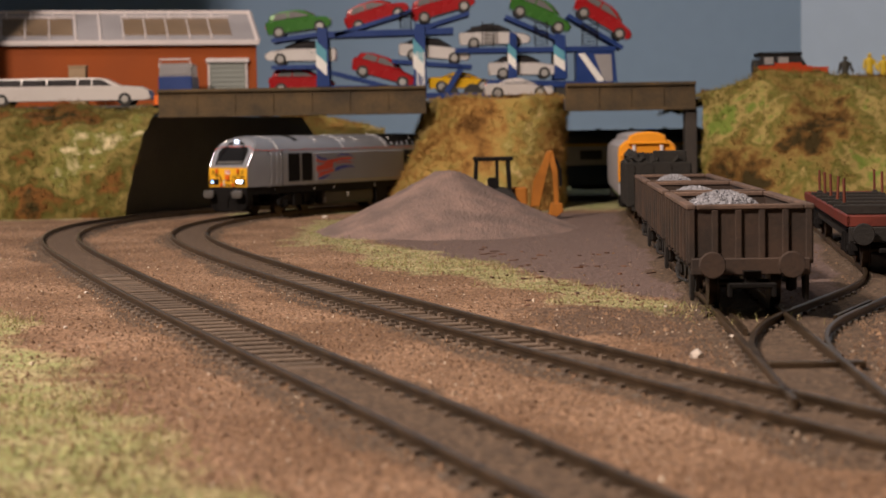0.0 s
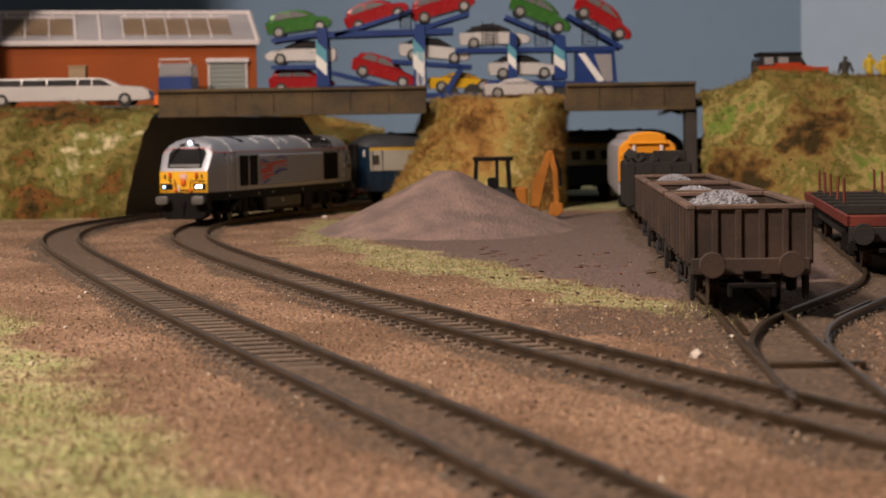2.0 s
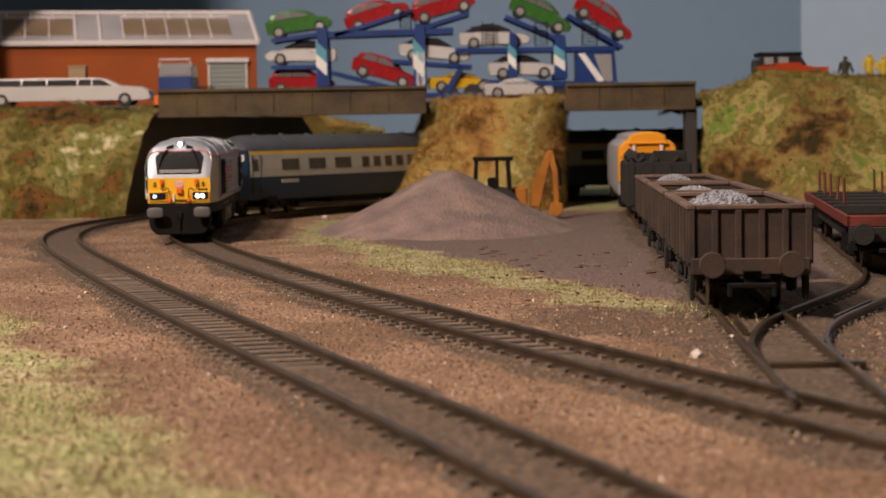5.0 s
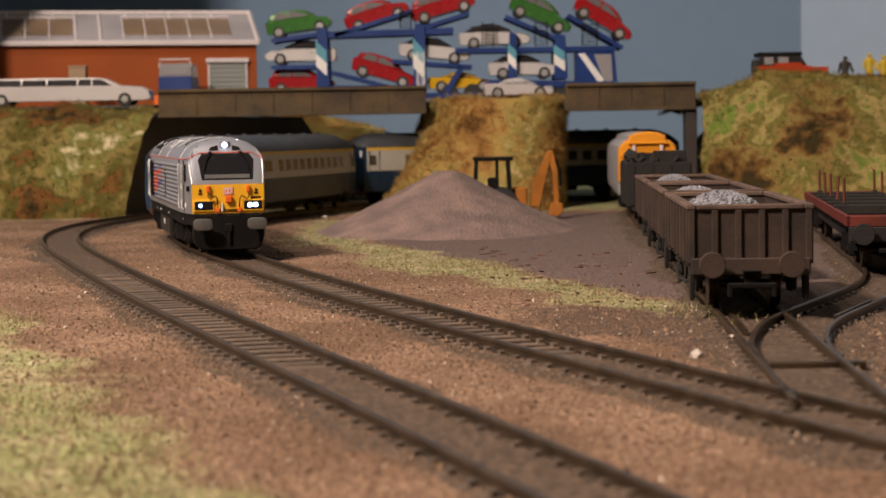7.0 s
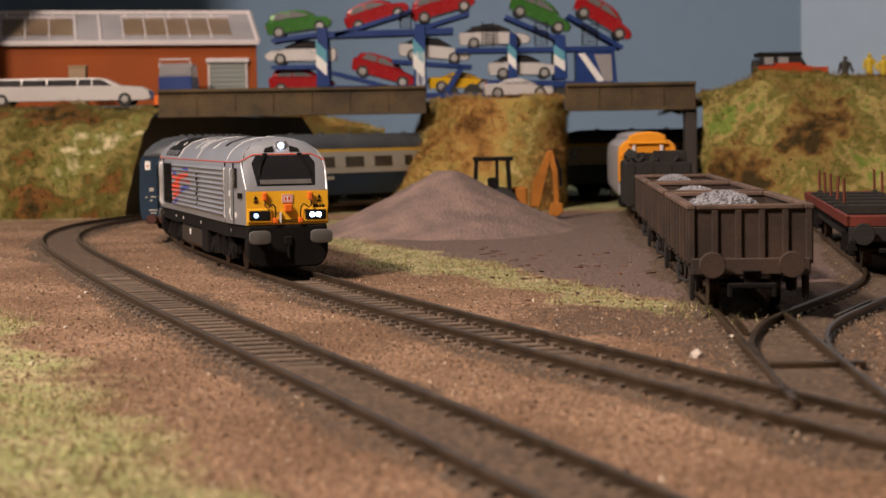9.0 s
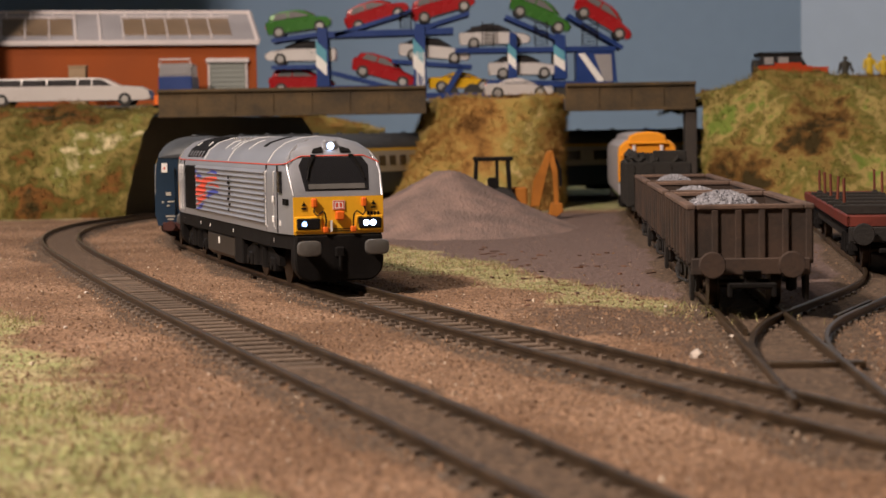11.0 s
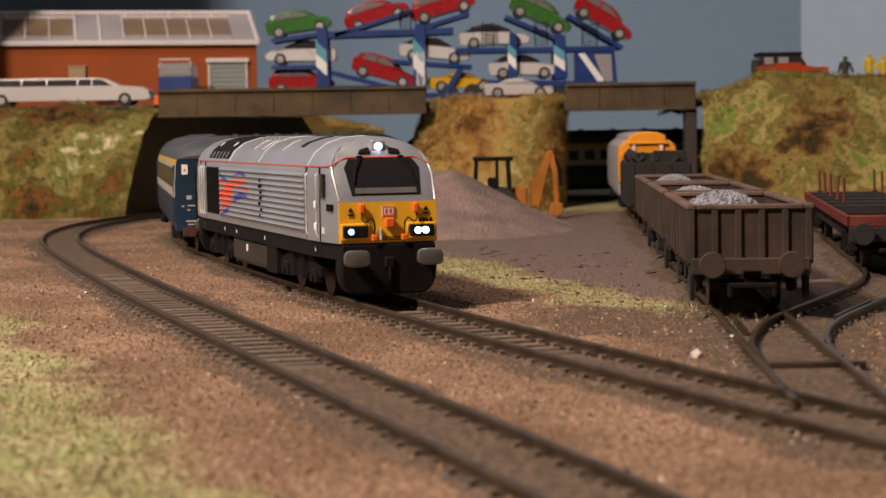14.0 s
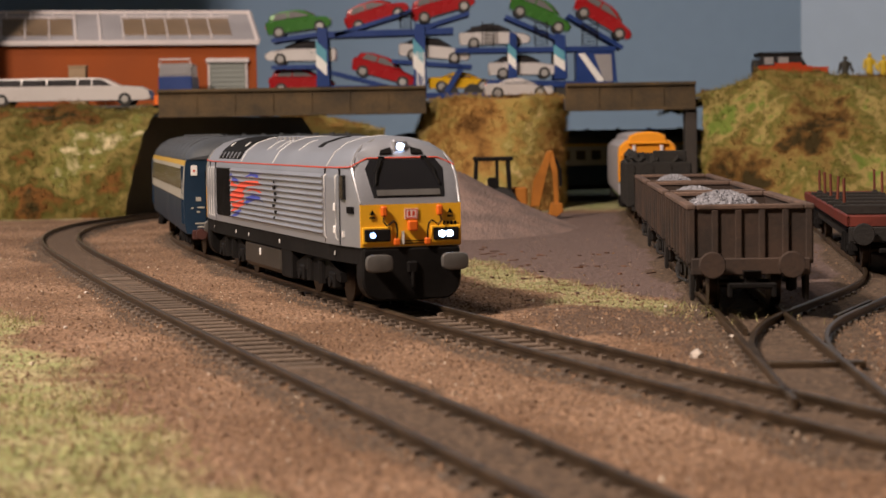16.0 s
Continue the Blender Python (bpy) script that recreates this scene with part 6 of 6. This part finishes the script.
# ---- the digger behind the heap ----
def build_digger():
    t = base("backhoe_digger", "orange backhoe digger with black cab behind the gravel heap", "digger")
    bm = B()
    for x in (-10.5, 8.5):
        for y in (-9, 9):
            prism(bm, [(x - 1.2 - (1.5 if x < 0 else -1.2), 14), (x + 1.2 - (1.5 if x < 0 else -1.2), 14), (x + 1.1, 37), (x - 1.1, 37)], y - 1, y + 1, "y")
    box(bm, -12.4, 11.5, -11, 11, 36.2, 38.6, 0.5)
    box(bm, 0.6, 2.6, -9.8, -8.2, 14, 37)
    box(bm, -13.5, 11.5, -10, 10, 12.5, 16, 0.5)
    part("cab_frame", bm, BLACK, t, "black cab frame and roof")
    part("seat", box(B(), -4, 3, -4, 4, 16, 26, 1.0), BLACK, t)
    part("chassis", box(B(), -34, 12, -8, 8, 8, 14.5, 0.6), DIGGER, t, "orange chassis")
    part("bonnet", box(B(), -33, -13, -7, 7, 14, 23, 1.5), DIGGER, t, "orange bonnet")
    for s in (-1, 1):
        for x, r in ((-26, 7.0), (4, 10.0)):
            w = part("wheel", cyl(B(), (x, s * 8, r), (x, s * 13, r), r, n=22), TYRE, t, "", True)
            part("rim", cyl(B(), (x, s * 12.6, r), (x, s * 13.3, r), r * 0.5), DIGGER, w)
    bm = B()
    prism(bm, [(22, 8), (27.5, 8), (31.5, 26), (35.5, 41.5), (32.5, 41.5), (27.5, 30), (24, 24)], -2.4, 2.4, "y", 0.4)
    boom = part("boom", bm, DIGGER, t, "orange bent boom")
    bm = B()
    prism(bm, [(32.5, 41.5), (36, 42), (38.5, 30), (39.5, 9), (36.6, 8), (35.4, 28)], -2.0, 2.0, "y", 0.3)
    arm = part("dipper_arm", bm, DIGGER, t, "orange dipper arm")
    part("ram", tube(B(), [(36.5, 0, 38), (40.5, 0, 30), (40.5, 0, 20)], 1.0, 8), BLACK, arm, "black hydraulic ram")
    bm = B()
    prism(bm, [(34.5, 10), (41, 10), (42, 5), (38, 1.5), (33, 3)], -5, 5, "y", 0.4)
    part("bucket", bm, DIGGER, arm, "worn orange bucket")
    bm = B()
    box(bm, 11, 20, -6, 6, 9, 20, 0.8)
    part("slew_post", bm, DIGGER, t)
    bm = B()
    prism(bm, [(-52, 16), (-46, 24), (-42, 25), (-41, 12), (-48, 10)], -12, 12, "y", 0.4)
    part("front_bucket", bm, DIGGER, t, "orange loading bucket")
    part("loader_arm", box(B(), -44, -12, -9.5, -8, 14, 18, 0.4), DIGGER, t)
    return t


build_digger().matrix_basis = mm(31.7, 1130, -3.6)


# ---- small scatter on the ground ----
def scatter_points(n, x0, x1, y0, y1, near_bias):
    y = y0 + (y1 - y0) * rng.random(n) ** near_bias
    half = y * 0.27 + 20
    x = rng.uniform(-1, 1, n) * half
    P = np.stack([x, y], 1)
    return P[(x > x0) & (x < x1)]


def build_grit():
    P = scatter_points(64000, -330, 330, 190, 1150, 1.25)
    near = np.min(np.abs(np.stack([offset_from(k, P) for k in ("outer", "inner", "siding", "point")])), axis=0)
    g, v, bed, yard = zones(P)
    keep = (near > 10.5) & (rng.random(len(P)) > v * 0.92)
    P = P[keep]
    Z = ground_z(P)
    tet = np.array([(1, 0, -0.4), (-0.6, 0.9, -0.4), (-0.6, -0.9, -0.4), (0, 0, 0.8)])
    n = len(P)
    r = rng.uniform(0.2, 0.6, (n, 1, 1)) * np.where(rng.random((n, 1, 1)) < 0.03, 2.0, 1.0)
    V = tet[None] * rng.uniform(0.5, 1.3, (n, 4, 1)) * r
    a = rng.uniform(0, 6.28, n)
    c, s = np.cos(a), np.sin(a)
    V = np.stack([V[..., 0] * c[:, None] - V[..., 1] * s[:, None], V[..., 0] * s[:, None] + V[..., 1] * c[:, None], V[..., 2]], -1)
    V += np.c_[P, Z][:, None] + (0, 0, 0.12)
    F = (np.arange(n)[:, None, None] * 4 + np.array([(0, 1, 3), (1, 2, 3), (2, 0, 3), (0, 2, 1)])[None]).reshape(-1, 3)
    ob = new("ground_grit", raw_mesh("ground_grit", (V.reshape(-1, 3) * MM).tolist(), F.tolist(), GRIT))
    tagged(ob, "loose brown grit and scatter on the ground", "grit", kind="stuff")


def grit_material():
    m = mat("loose_brown_grit", (0.20, 0.125, 0.078), 0.95, 0, 0.3, 300, 0.0)
    t = m.node_tree
    b = t.nodes["Principled BSDF"]
    g = t.nodes.new("ShaderNodeNewGeometry")
    r = t.nodes.new("ShaderNodeValToRGB")
    for i, (p, c) in enumerate(((0.0, (0.10, 0.058, 0.034)), (0.5, (0.19, 0.112, 0.066)), (0.94, (0.28, 0.175, 0.105)), (0.996, (0.52, 0.44, 0.35)))):
        e = r.color_ramp.elements[i] if i < 2 else r.color_ramp.elements.new(p)
        e.position, e.color = p, (*c, 1)
    t.links.new(g.outputs["Random Per Island"], r.inputs[0])
    t.links.new(r.outputs[0], b.inputs["Base Color"])
    return m


GRIT = grit_material()
build_grit()


def blade_material():
    m = mat("static_grass_fibre", (0.20, 0.19, 0.06), 0.8, 0, 0.3, 300, 0.0)
    t = m.node_tree
    b = t.nodes["Principled BSDF"]
    g = t.nodes.new("ShaderNodeNewGeometry")
    r = t.nodes.new("ShaderNodeValToRGB")
    for i, (p, c) in enumerate(((0.0, (0.12, 0.135, 0.032)), (0.40, (0.22, 0.235, 0.070)), (0.70, (0.36, 0.31, 0.13)), (1.0, (0.54, 0.45, 0.26)))):
        e = r.color_ramp.elements[i] if i < 2 else r.color_ramp.elements.new(p)
        e.position, e.color = p, (*c, 1)
    t.links.new(g.outputs["Random Per Island"], r.inputs[0])
    t.links.new(r.outputs[0], b.inputs["Base Color"])
    return m


def build_grass():
    P = scatter_points(170000, -330, 330, 190, 1230, 1.25)
    g, v, bed, yard = zones(P)
    patch = np.clip(0.55 + 1.1 * wave(P, 26, 5.5) + 0.7 * wave(P, 9, 3.1), 0.04, 1.2)
    keep = (rng.random(len(P)) < (g - 0.15) * 1.05 * patch)
    P = P[keep][:52000]
    Z = ground_z(P)
    n = len(P)
    h = rng.uniform(0.9, 3.6, n)
    a = rng.uniform(0, 6.28, n)
    lean = rng.normal(0, 0.8, (n, 2))
    w = 0.12
    side = np.stack([np.cos(a), np.sin(a), 0 * a], 1) * w
    foot = np.c_[P, Z - 0.2]
    tip = foot + np.c_[lean * h[:, None], h]
    V = np.stack([foot - side, foot + side, tip], 1)
    F = np.arange(n * 3).reshape(-1, 3)
    o = new("grass", raw_mesh("grass", (V.reshape(-1, 3) * MM).tolist(), F.tolist(), blade_material()))
    tagged(o, "short green and straw static grass fibres", "grass", kind="stuff")


build_grass()

CHIP = mat("pale_stone_chip", (0.55, 0.48, 0.42), 0.8, 0, 0.2, 200, 0.2)


def build_chips():
    spots = [(59, 431), (72, 461), (-10, 527), (-75, 1179), (-122, 631), (-106, 516), (45, 474), (66, 549)]
    for k, (x, y) in enumerate(spots):
        bm = B()
        bmesh.ops.create_icosphere(bm, subdivisions=1, radius=(2.2, 0.9, 1.3, 2.2, 1.0, 0.7, 0.6, 0.8)[k])
        for vtx in bm.verts:
            vtx.co *= random.uniform(0.7, 1.15)
            vtx.co.z *= 0.7
        c = part("stone_chip", bm, CHIP)
        c.matrix_basis = mm(x, y, float(ground_z(np.array([[x, y]]))[0]) + 0.4)
        tagged(c, "small pale stone chip lying on the earth", "stone", group="loose stone chips")


build_chips()


RUSTBIT = mat("rust_brown_debris", (0.13, 0.062, 0.036), 0.85, 0, 0.3, 200, 0.2, random_var=0.4)


def build_debris():
    """Small flakes of rust and bark lying on the gravel yard."""
    for k in range(46):
        x, y = random.uniform(15, 78), random.uniform(560, 860)
        if x > 74 + 0.063 * (y - 300) - 18:
            continue
        bm = B()
        w = random.uniform(0.7, 2.6)
        prism(bm, [(-w, -0.4), (0, -0.7), (w, -0.2), (w * 0.6, 0.5), (-w * 0.7, 0.6)], 0, 0.5, "z")
        c = part("debris_flake", bm, RUSTBIT)
        c.matrix_basis = mm(x, y, float(ground_z(np.array([[x, y]]))[0]) - 0.1, random.uniform(-8, 8), random.uniform(-8, 8), random.uniform(0, 360))
        tagged(c, "small rust-brown flake lying on the gravel", "debris", group="flakes on the gravel yard")


build_debris()


motions()
